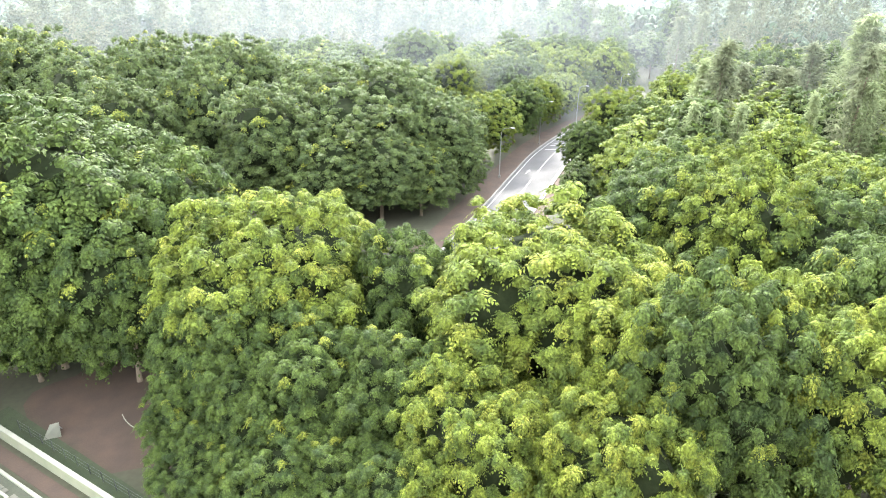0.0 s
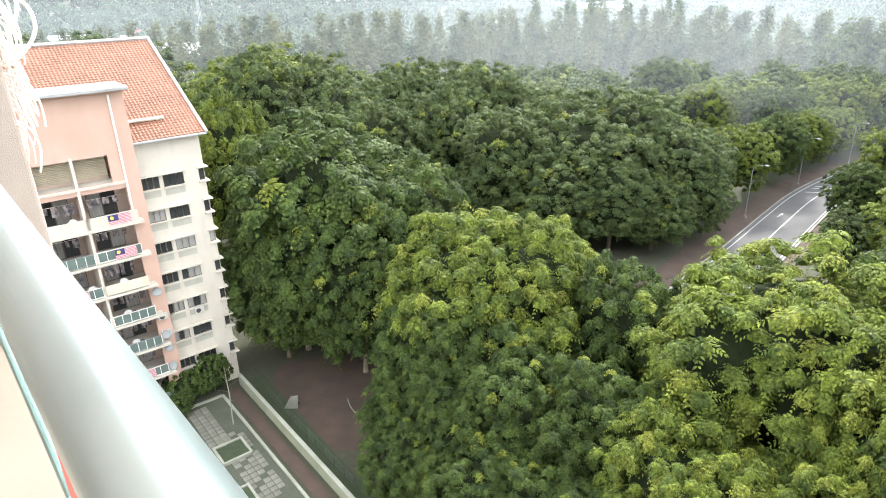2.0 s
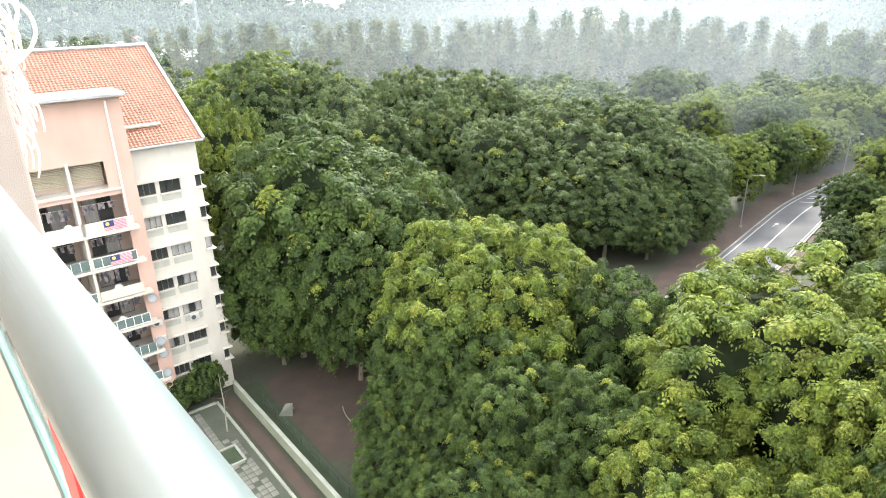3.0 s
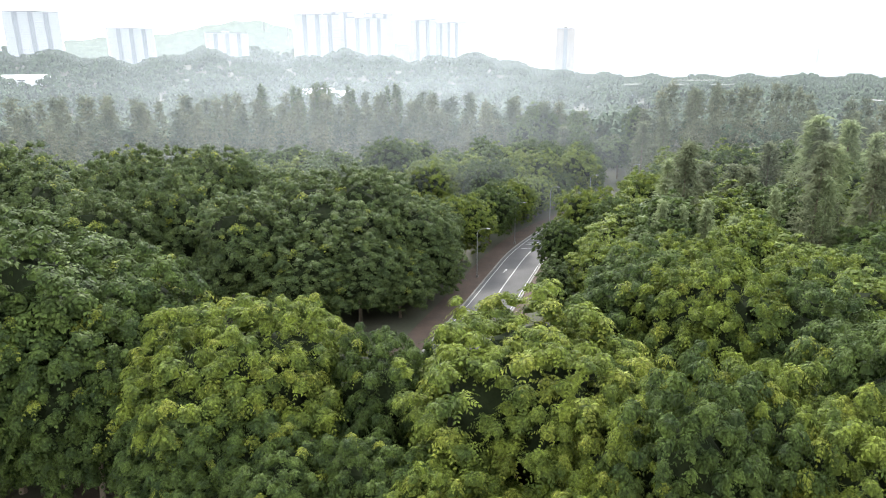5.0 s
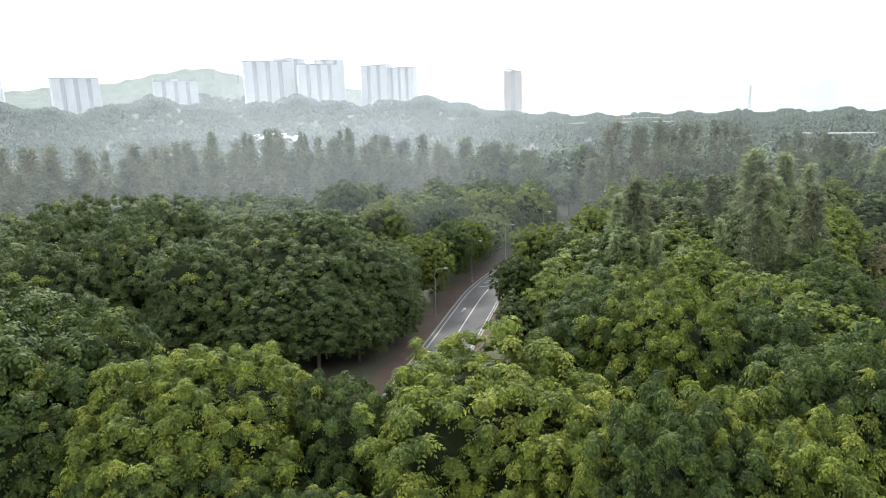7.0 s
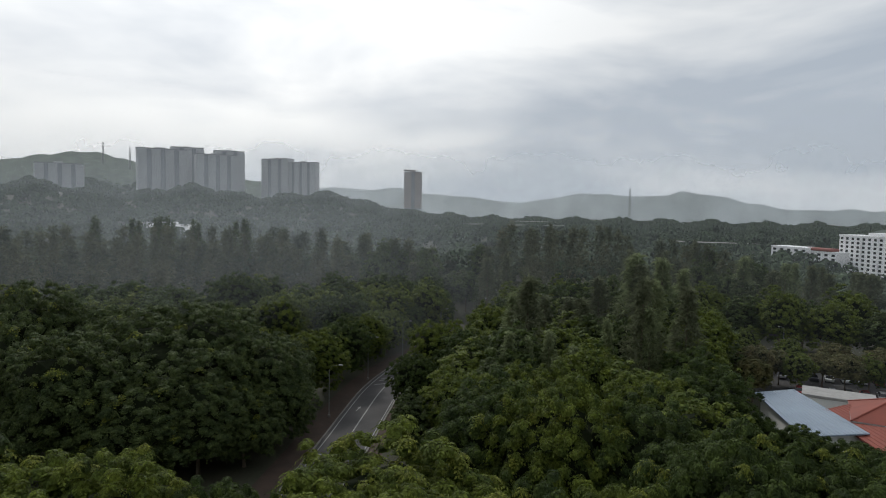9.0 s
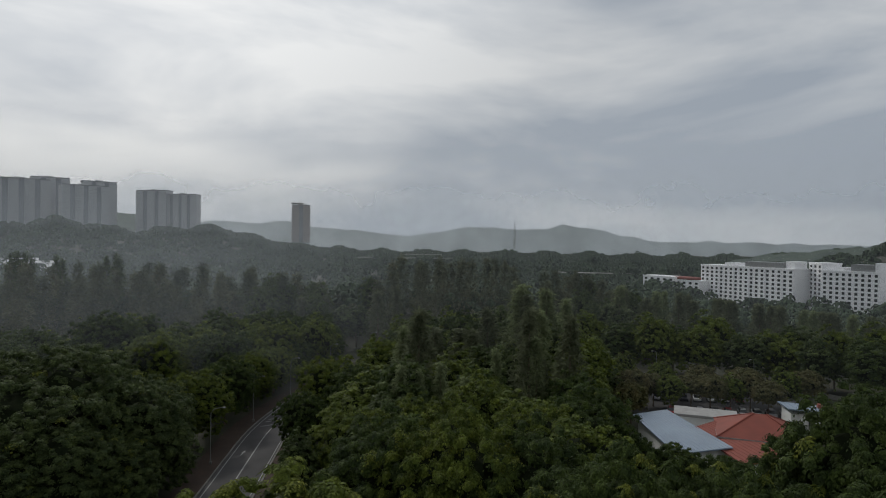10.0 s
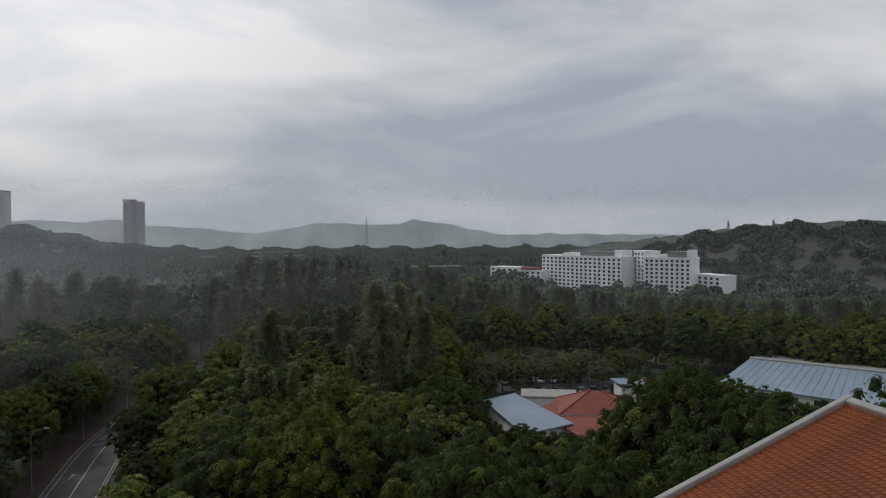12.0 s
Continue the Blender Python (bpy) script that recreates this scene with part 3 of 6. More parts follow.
# bearing, fall of the sightline to the top, distance, radius, kind, label
NEAR = [
    (-5.5, 0.362, 44, 11.2, "near_a", YEL), (-14.5, 0.475, 38, 6.6, "near_b", YEL), (22.3, 0.320, 50, 9.8, "near_b", YEL),
    (37.0, 0.176, 66, 12.0, "edge_c", GRN), (31.0, 0.25, 64, 8.5, "edge_d", GRN), (41.5, 0.27, 62, 8.0, "edge_c", GRN), (36.0, 0.36, 56, 6.5, "edge_d", GRN), (9.0, 0.43, 47, 6.5, "near_d", GRN),
    (1.0, 0.72, 31, 6.0, "near_a", YEL), (11.0, 0.64, 37, 6.0, "near_c", GRN), (-13.0, 0.72, 30, 6.0, "near_a", YEL), (19.5, 0.62, 38, 6.0, "near_c", GRN), (25.0, 0.84, 33, 4.6, "near_d", GRN), (31.0, 0.62, 43, 4.8, "near_d", GRN), (30.5, 0.78, 37, 4.4, "near_c", GRN), (18.0, 0.88, 32, 5.0, "near_c", GRN), (10.5, 0.90, 31, 5.0, "near_d", GRN),
    (-30.0, 0.405, 41, 7.5, "near_a", YEL), (-22.0, 0.46, 36, 7.0, "near_d", GRN), (-35.0, 0.34, 47, 7.5, "near_c", YEL),
    (-14.0, 0.262, 70, 8.0, "edge_d", GRN), (-20.6, 0.262, 62, 7.4, "edge_b", YEL), (-26.5, 0.285, 62, 7.5, "edge_c", GRN),
    (-33.5, 0.305, 56, 7.5, "edge_d", GRN), (-40.0, 0.345, 54, 8.0, "near_c", GRN), (-46.5, 0.325, 54, 8.0, "near_d", GRN), (-53.0, 0.30, 56, 8.0, "edge_c", GRN),
    (-54.2, 0.188, 72, 8.5, "edge_c", GRN), (-59.5, 0.222, 68, 7.5, "edge_d", GRN), (-49.5, 0.25, 74, 7.0, "edge_d", GRN), (-65.5, 0.205, 66, 7.0, "edge_c", GRN), (-71.0, 0.2, 66, 7.0, "edge_d", GRN),
    (46.3, 0.127, 86, 7.0, "edge_b", YEL), (-36.6, 0.285, 94, 5.0, "edge_c", GRN), (-40.2, 0.296, 93, 5.0, "edge_d", GRN), (-43.6, 0.302, 91, 5.0, "edge_c", GRN),
    # the dark wood left of the road: one great dome, a second behind it
    (13.4, 0.138, 104, 16.5, "dome_a", DRK), (17.5, 0.25, 88, 8.0, "mid_b", DRK), (11.8, 0.255, 89, 7.5, "mid_c", DRK), (8.0, 0.285, 90, 6.0, "mid_b", DRK), (4.9, 0.262, 97, 5.2, "mid_c", DRK), (6.6, 0.200, 99, 8.5, "mid_c", DRK), (21.5, 0.185, 92, 8.5, "mid_b", DRK),
    (23.0, 0.106, 122, 12.5, "dome_b", DRK), (30.0, 0.099, 122, 12.5, "dome_b", DRK), (36.0, 0.122, 112, 9.5, "mid_c", DRK), (27.5, 0.15, 104, 8.0, "mid_b", DRK), (32.5, 0.165, 100, 8.0, "mid_b", DRK),
    (43.0, 0.062, 140, 15.0, "mid_d", GRN), (38.0, 0.095, 132, 9.5, "mid_b", DRK), (54.0, 0.040, 165, 15.0, "mid_a", GRN), (60.0, 0.045, 160, 13.0, "mid_b", DRK), (43.5, 0.085, 118, 9.5, "mid_b", DRK),
    # lighter trees along the road's far stretch
    (8.2, 0.098, 165, 8.5, "mid_a", GRN), (2.1, 0.186, 119, 6.4, "mid_d", GRN), (4.6, 0.205, 108, 5.6, "mid_b", GRN), (-0.5, 0.172, 131, 6.0, "mid_a", GRN), (-2.4, 0.163, 143, 6.0, "mid_d", GRN), (-6.1, 0.150, 168, 5.6, "mid_a", GRN), (-9.0, 0.135, 185, 6.0, "mid_a", GRN), (-0.4, 0.128, 150, 7.5, "mid_a", GRN), (-4.0, 0.118, 168, 8.0, "mid_d", GRN), (-7.6, 0.108, 190, 8.5, "mid_a", GRN), (-4.5, 0.158, 155, 5.8, "mid_d", GRN), (5.0, 0.125, 148, 8.0, "mid_d", GRN),
    (-9.7, 0.170, 121, 7.0, "mid_d", GRN), (-7.2, 0.228, 106, 4.6, "mid_a", GRN), (-12.4, 0.248, 88, 7.0, "mid_d", GRN), (-14.4, 0.145, 136, 7.5, "mid_d", GRN), (-12.2, 0.19, 112, 6.5, "mid_a", GRN), (-20.6, 0.104, 162, 9.0, "mid_a", GRN), (-17.2, 0.125, 150, 7.5, "mid_a", GRN), (-6.6, 0.296, 87, 3.2, "dark_small", "small dark tree with a dense crown at the road's edge"),
    (-18.0, 0.235, 84, 7.0, "mid_d", GRN), (-28.5, 0.235, 84, 7.0, "mid_d", GRN), (-32.0, 0.212, 92, 7.0, "mid_a", GRN), (-23.0, 0.20, 104, 7.0, "mid_d", GRN),
    (38.5, 0.42, 60, 6.5, "edge_c", GRN), (43.5, 0.36, 61, 6.0, "edge_d", GRN), (29.0, 0.50, 46, 6.0, "near_d", GRN), (24.5, 0.52, 43, 6.5, "near_c", GRN), (33.0, 0.27, 76, 9.0, "edge_d", GRN), (26.5, 0.66, 38, 4.6, "near_d", GRN),
]
for az, fall, d, R, kind, label in NEAR:
    p = polar(az, d)
    plant(kind, p.x, p.y, EYE - d * fall, R, label)

# ---- the wood beyond, filled in by chance but clear of road, houses and car park ----
def blocked(x, y, d, az):
    q, i = nearest_road(x, y)
    i = min(i, len(ROAD_LINE) - 2)
    way = ROAD_LINE[i + 1] - ROAD_LINE[i]
    on_left = way.x * (y - ROAD_LINE[i].y) - way.y * (x - ROAD_LINE[i].x) > 0
    if q < (52 if on_left else 115):
        return True
    if -52 < az < -34.5 and 72 < d < 176:
        return True
    if az < -50 and 74 < d < 172:
        return True
    if -36 < az < -29 and 168 < d < 182:
        return True
    if az > 45 and d < 110:
        return True
    return False


def wood_top(a, d):
    """How high the far wood stands, so that the valley shows over it on the right."""
    if a > -34 or d < 195:
        return 99.0
    return EYE - d * float(np.interp(-a, [34, 43, 50, 57, 65, 75], [0.062, 0.080, 0.090, 0.095, 0.086, 0.08])) - float(ground_height(*polar(a, d).xy))


taken = [(*polar(az, d).xy, R) for az, f, d, R, k, l in NEAR]
counts = {"round": 0, "feather": 0}
for d0 in np.arange(80, 262, 7.2):
    step = math.degrees(9.4 / d0)
    for az in np.arange(-74, 64, step):
        a, d = az + rng.uniform(-0.4, 0.4) * step, d0 + rng.uniform(-3, 3)
        p = polar(a, d)
        pick, u1, u2, u3 = rng.random(4)
        if blocked(p.x, p.y, d, a) or any((p.x - x) ** 2 + (p.y - y) ** 2 < (0.72 * r + 2.5) ** 2 for x, y, r in taken):
            continue
        if (-8 < a < 20 and d < 138) or (20 <= a < 46 and d < 134):
            continue
        feather = (d > 205 and pick < 0.62) or (-31 < a < -15 and 92 < d < 165 and pick < 0.42)
        if d > 232 and a < -36:
            feather = pick < 0.35
        if d > 205 and -34 < a < 62:
            continue
        if feather and counts["feather"] < 240:
            counts["feather"] += 1
            kind = ("feather_a", "feather_b", "feather_c")[int(u1 * 3)]
            high = min(16 + 9 * u2, wood_top(a, d))
            plant(kind, p.x, p.y, high, 4.2 + 2.2 * u3, "tall grey-green casuarina with soft feathery needles", group="casuarinas of the wood")
        elif counts["round"] < 230:
            counts["round"] += 1
            plant(("far_a", "far_a" if a > -8 else "far_b", "far_c", "far_c")[int(u1 * 4)], p.x, p.y, min((12.0 if a > -8 else 13.5) + 5 * u2, wood_top(a, d)), 5.0 + 2.2 * u3, "round-crowned green tree of the wood", group="trees of the wood")
# the casuarina belt behind the wood: fall of the sightline to its tops, by bearing
BELT = ((-36, 0.062), (-33, 0.050), (-28, 0.036), (-23, 0.027), (-19, 0.022), (-15, 0.026), (-13.2, 0.05), (-12, 0.075), (-9.5, 0.075), (-7.5, 0.055), (-3, 0.045), (2, 0.038), (10, 0.037), (20, 0.037), (34, 0.035), (45, 0.036), (62, 0.045))
belt_strips, belt_g = [], np.random.default_rng(17)
FAR_FEATHER = [feather_strips(77 + i, 4.8, 22.0, 26, 7, 5, 2.0, False) for i in range(3)]
for d0 in (212, 224, 237, 250, 264):
    step = math.degrees(9.0 / d0)
    for az in np.arange(-35, 62, step):
        a, d = az + belt_g.uniform(-0.45, 0.45) * step, d0 + belt_g.uniform(-5, 5)
        u1, u2, u3 = belt_g.random(3)
        p = polar(a, d)
        if blocked(p.x, p.y, d, a):
            continue
        fall = float(np.interp(a, [b[0] for b in BELT], [b[1] for b in BELT]))
        z = float(ground_height(p.x, p.y))
        top = EYE - d * fall - 6.5 * u2 * u2 - (5.0 if d0 < 220 else 2.0 if d0 < 235 else 0.0)
        R = 4.6 + 2.6 * u3
        if fall > 0.046 and u3 < 0.6:
            plant(("far_a", "far_b")[int(u1 * 2)], p.x, p.y, top - z, 4.6 + 2.0 * u1, "round-crowned green tree of the wood", group="trees of the wood")
        elif d0 < 220 and a < -2:
            plant(("feather_a", "feather_b", "feather_d")[int(u1 * 3)], p.x, p.y, top - z, R, "tall grey-green casuarina with soft feathery needles", group="casuarinas of the wood")
        else:
            belt_strips.append(FAR_FEATHER[int(u1 * 3)] * np.array([R / 4.8, R / 4.8, (top - z) / 22.0]) + np.array([p.x, p.y, z]))
belt = new("casuarina_belt", quads_mesh("casuarina_belt", np.concatenate(belt_strips)))
belt.data.materials.append(M["needle_mixed"])
tagged(belt, "belt of dull green feathery casuarinas behind the wood", "trees", kind="stuff")
# slim pointed trees that stand above the wood
for az, fall, d in ((19.3, 0.0235, 275), (19.0, 0.027, 278), (16.6, 0.026, 275), (16.1, 0.030, 272), (14.9, 0.025, 270), (14.5, 0.0225, 273), (14.0, 0.023, 270), (13.6, 0.028, 276), (12.0, 0.027, 275), (11.6, 0.032, 271), (8.6, 0.029, 273), (7.9, 0.025, 270), (7.6, 0.030, 276), (21.4, 0.033, 280), (23.0, 0.035, 280)):
    p = polar(az, d)
    plant("poplar", p.x, p.y, EYE - d * fall - float(ground_height(p.x, p.y)), 2.9, "slim dark conical tree rising above the wood", group="slim conical trees")
for az, fall, d, R in ((-26.4, 0.069, 150, 8.5), (-28.6, 0.074, 153, 7.0), (-27.8, 0.150, 112, 4.0), (-15.6, 0.198, 96, 3.6), (-19.2, 0.194, 98, 3.6), (-21.4, 0.216, 94, 3.4), (-17.4, 0.206, 97, 2.4), (-24.2, 0.17, 112, 3.2), (-29.8, 0.165, 118, 3.4)):
    p = polar(az, d)
    plant("feather_c", p.x, p.y, EYE - d * fall, R, "pale tall casuarina rising above its neighbours")


def far_wood(name, r0, r1, step, seed, mat, label, az0=-78, az1=70, size=1.0, high=(9, 15)):
    """Crowns that nobody could count, on the slopes of the valley."""
    g = np.random.default_rng(seed)
    cs, rs = [], []
    r = r0
    while r < r1:
        n = int((az1 - az0) * math.pi / 180 * r / (step * (0.6 + r / r0 * 0.4)))
        az = np.radians(g.uniform(az0, az1, n))
        rr = r + g.uniform(-0.5, 0.5, n) * step * 1.6
        x, y = -np.sin(az) * rr, np.cos(az) * rr
        z = ground_height(x, y) - (8.0 * smooth01(-37, -43, np.degrees(az)) if r0 < 800 else 0.0)
        h = g.uniform(high[0], high[1], n)
        deg = np.degrees(az)
        keep = ~((deg > -13.3) & (deg < -11.3) & (rr > 560) & (rr < 800))        # open land round a pond
        cs.append(np.stack([x, y, z + h], 1)[keep])
        rs.append((g.uniform(2.6, 5.2, n) * size * (0.8 + 0.3 * r / r0))[keep])
        r += step * (0.9 + 0.35 * r / r0)
    c, rad = np.concatenate(cs), np.concatenate(rs)
    k, leaves = (9, 6) if r0 < 300 else (8, 5)
    d = unit(g.normal(size=(len(c), k, 3)) + np.array([0, 0, 0.6]))
    p = (c[:, None] + d * rad[:, None, None] * np.array([1, 1, 0.8]) * g.uniform(0.6, 1.0, (len(c), k, 1))).reshape(-1, 3)
    me = quads_mesh(name, tufts(p, unit(d.reshape(-1, 3) + np.array([0, 0, 0.6])), np.repeat(rad, k) * (0.5 if r0 < 300 else 0.62), (leaves,), seed))
    ob = new(name, me)
    ob.data.materials.append(mat)
    tagged(ob, label, "wood", kind="stuff")


far_wood("far_wood", 250, 420, 7.5, 5, M["leaf_far"], "dark green wood filling the valley behind the near trees")
far_wood("far_wood", 420, 900, 14.0, 6, M["leaf_far"], "hazy green wood on the valley floor and slopes", size=1.15)
far_wood("far_wood", 880, 2100, 13.5, 8, M["leaf_far"], "hazy woodland covering the far hillside", size=1.5, high=(2, 6))


# ---- haze, imitated by pale see-through sheets ----
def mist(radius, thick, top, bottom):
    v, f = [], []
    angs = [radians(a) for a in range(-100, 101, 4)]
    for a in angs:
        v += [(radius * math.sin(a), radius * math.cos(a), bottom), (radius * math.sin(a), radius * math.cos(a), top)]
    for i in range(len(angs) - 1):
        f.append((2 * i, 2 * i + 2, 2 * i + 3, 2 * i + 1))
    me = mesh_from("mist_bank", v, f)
    uv = me.uv_layers.new(name="up")
    # density peaks near the sun's bearing: haze glow put into the sheets
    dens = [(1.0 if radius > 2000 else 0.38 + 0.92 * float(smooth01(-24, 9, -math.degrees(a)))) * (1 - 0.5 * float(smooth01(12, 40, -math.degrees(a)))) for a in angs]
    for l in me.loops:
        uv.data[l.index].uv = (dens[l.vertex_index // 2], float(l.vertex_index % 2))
    me.materials.append(haze_material("mist", thick))
    tagged(new("mist_bank", me), "thin pale sheet that imitates haze over the valley", "mist", kind="structure")


for radius, thick, top, bottom in HAZE_SHEETS:
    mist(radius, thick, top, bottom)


# ---- hills on the skyline ----
def ridge(name, dist, heights, mat, label):
    """A far range: bearings and heights over the eye as a slope; a real slope in front of the crest."""
    az = np.linspace(heights[0][0], heights[-1][0], 120)
    hs = np.interp(az, [h[0] for h in heights], [h[1] for h in heights])
    v, f = [], []
    for i, (a, h) in enumerate(zip(az, hs)):
        j = 0.0011 * (math.sin(a * 3.1) + math.sin(a * 7.3 + 1) * 0.6 + math.sin(a * 17.0) * 0.35)
        crest = polar(a, dist, EYE + dist * (h + j))
        foot = polar(a, dist * 0.72, -30)
        mid = polar(a, dist * 0.86, (crest.z - 30) * 0.42)
        back = polar(a, dist * 1.08, -30)
        v += [foot, mid, crest, back]
    for i in range(len(az) - 1):
        for k in range(3):
            f.append((4 * i + k, 4 * i + 4 + k, 4 * i + 5 + k, 4 * i + 1 + k))
    ob = new(name, mesh_from(name, v, f, True))
    ob.data.materials.append(mat)
    tagged(ob, label, "hills", kind="structure")


M["hill"] = material("far_hill_woods", (0.042, 0.062, 0.042), (0.022, 0.036, 0.026), scale=0.03, rough=1.0, bump=0.8, bump_scale=0.09, spread=0.3, fine=0.4)
ridge("backdrop_hills", 3600, ((-75, -0.0020), (-60, 0.0000), (-48, 0.0020), (-42, 0.0040), (-38, 0.0020), (-35, 0.0120), (-32, 0.0230), (-30, 0.0270), (-28, 0.0190), (-25, 0.0200), (-22, 0.0240), (-19.5, 0.0160), (-16, 0.0060), (-14, 0.0100), (-11, 0.0160), (-8, 0.0180), (-6, 0.0240), (-5, 0.0300), (-3.5, 0.0220), (0, 0.0260), (3, 0.0220), (6, 0.0200), (70, 0.0150)), M["hill"], "blue-grey hazy hills on the skyline")
ridge("backdrop_hills", 2300, ((-4, -0.02), (1, 0.002), (4, 0.016), (5.3, 0.030), (8, 0.034), (12, 0.040), (16, 0.052), (18.5, 0.064), (20, 0.066), (23, 0.058), (26, 0.046), (29, 0.044), (33, 0.036), (38, 0.026), (46, 0.024), (56, 0.020), (70, 0.02)), M["hill"], "wooded hill behind the tower blocks")
ridge("backdrop_hills", 1150, ((-90, 0.02), (-72, 0.022), (-67, 0.0178), (-63, 0.0165), (-60, 0.0135), (-58, 0.012), (-56, 0.007), (-54, 0.002), (-50, -0.006), (-46, -0.014), (-42, -0.03)), M["hill"], "dark wooded hill behind white flats")

# ---- surfaces of the buildings ----
M["cream"] = material("cream_render", (0.48, 0.435, 0.365), (0.41, 0.37, 0.31), scale=0.4, rough=0.85, stains=0.16, bump=0.1, bump_scale=30)
M["pink"] = material("salmon_render", (0.47, 0.305, 0.24), (0.40, 0.26, 0.20), scale=0.35, rough=0.85, stains=0.10, bump=0.1, bump_scale=30)
M["spandrel"] = material("grey_green_panel", (0.36, 0.35, 0.29), (0.28, 0.27, 0.23), scale=0.8, rough=0.8, stains=0.15)
M["frame"] = material("brown_window_frame", (0.10, 0.075, 0.06), (0.07, 0.055, 0.045), scale=2, rough=0.5)
M["pane"] = material("dark_window_glass", (0.022, 0.026, 0.028), (0.045, 0.046, 0.044), scale=0.9, rough=0.12, vary="object")
M["curtain"] = material("grey_curtain", (0.30, 0.29, 0.26), (0.20, 0.19, 0.18), scale=2.5, rough=0.8, stretch=(6, 6, 0.5), vary="object")
M["tile"] = material("terracotta_tile", (0.27, 0.068, 0.016), (0.18, 0.046, 0.012), scale=0.6, rough=0.75, bump=0.3, bump_scale=25, fine=0.2, vary="object")
M["tile_sheet"] = material("terracotta_courses", (0.205, 0.088, 0.052), (0.155, 0.066, 0.038), scale=0.5, rough=0.8, bump=0.2, bump_scale=8, fine=0.2)
M["capping"] = material("grey_white_capping", (0.35, 0.345, 0.33), (0.25, 0.245, 0.235), scale=0.7, rough=0.8, stains=0.25)
M["dark_room"] = material("shaded_room", (0.48, 0.37, 0.30), (0.38, 0.29, 0.23), scale=0.8, rough=0.9)
M["louvre"] = material("beige_louvre", (0.55, 0.49, 0.36), (0.44, 0.39, 0.29), scale=1.2, rough=0.7)
M["pipe"] = material("white_pipe", (0.70, 0.67, 0.62), (0.58, 0.55, 0.50), scale=1.0, rough=0.5)
M["steel_white"] = material("satin_white_steel", (0.52, 0.60, 0.60), (0.48, 0.56, 0.56), scale=3.0, rough=0.28, metal=0.9, fine=0.03)
M["bar_grey"] = material("grey_bar", (0.20, 0.205, 0.20), (0.15, 0.155, 0.15), scale=2, rough=0.5)
M["balcony_glass"] = material("tinted_balcony_glass", (0.11, 0.14, 0.125), (0.08, 0.11, 0.10), scale=1, rough=0.15)
M["red_cloth"] = material("faded_red_cloth", (0.46, 0.17, 0.19), (0.38, 0.13, 0.15), scale=2, rough=0.85)
M["white_cloth"] = material("white_cloth", (0.55, 0.48, 0.49), (0.46, 0.40, 0.41), scale=2, rough=0.85)
M["blue_cloth"] = material("navy_cloth", (0.03, 0.035, 0.12), (0.025, 0.03, 0.09), scale=2, rough=0.85)
M["yellow_cloth"] = material("yellow_cloth", (0.65, 0.5, 0.08), (0.55, 0.42, 0.07), scale=2, rough=0.85)
M["mixed_cloth"] = material("mixed_laundry", (0.26, 0.22, 0.21), (0.08, 0.075, 0.085), scale=2.2, rough=0.9, vary="object", spread=0.1)
M["ac"] = material("ac_casing", (0.46, 0.44, 0.40), (0.36, 0.345, 0.32), scale=1.5, rough=0.5)
M["grille"] = material("dark_grille", (0.06, 0.06, 0.06), (0.04, 0.04, 0.04), scale=5, rough=0.6)


def wave_sheet(name, width, length, mat, parent, course=0.34, wave=0.30, lift=0.045, x_cut=None, label=""):
    """A roof slope of interlocking tiles: courses that step down towards y = 0, waves across x. The slope lies in z = 0."""
    v, f = [], []
    nx = int(width / wave) * 4
    xs = [width * i / nx for i in range(nx + 1)]
    n = int(length / course)
    for k in range(n):
        y0, y1 = k * course, (k + 1) * course + 0.02
        base = len(v)
        for y, h in ((y0, lift), (y1, 0.004)):
            for i, x in enumerate(xs):
                w = 0.03 * math.cos(2 * math.pi * i / 4)
                v.append((x, y, h + w))
        for i, x in enumerate(xs):
            v.append((x, y0, -0.03))
        m = nx + 1
        for i in range(nx):
            f.append((base + i, base + i + 1, base + m + i + 1, base + m + i))
            f.append((base + 2 * m + i, base + 2 * m + i + 1, base + i + 1, base + i))
    me = mesh_from(name, v, f)
    return tagged(part_of(name, me, mat, parent, label), kind="stuff")


# ---- neighbouring block of flats ----
B0 = Vector((-44.2, 39.2, 0))
BX, BY = Vector((0.413, 0.911, 0)).normalized(), Vector((-0.911, 0.413, 0)).normalized()
block = thing("apartment_block", "cream and salmon block of flats under a red tiled roof", "building",
              Matrix.Translation(B0) @ Matrix(((BX.x, BY.x, 0, 0), (BX.y, BY.y, 0, 0), (0, 0, 1, 0), (0, 0, 0, 1))))
STOREY = 2.95
TOPS = [22.0 - STOREY * k for k in range(7)]
SLABS = [19.0 - STOREY * k for k in range(7)]


def ux(u0, u1):
    """Widths are counted from the block's corner; the block's own x runs the other way."""
    return (-u1, -u0)


def wall_with_openings(x0, x1, y0, y1, z0, z1, holes):
    """A wall slab, cut by rectangular openings (x0, x1, z0, z1) that go through it."""
    bm = bmesh.new()
    xs = sorted({x0, x1, *[h[0] for h in holes], *[h[1] for h in holes]})
    zs = sorted({z0, z1, *[h[2] for h in holes], *[h[3] for h in holes]})
    for a, b in zip(xs, xs[1:]):
        run = None
        for c, d in zip(zs, zs[1:]):
            mx, mz = (a + b) / 2, (c + d) / 2
            inside = any(h[0] < mx < h[1] and h[2] < mz < h[3] for h in holes)
            if inside:
                if run:
                    box(bm, a, b, y0, y1, *run)
                run = None
            else:
                run = (run[0], d) if run else (c, d)
        if run:
            box(bm, a, b, y0, y1, *run)
    return bm


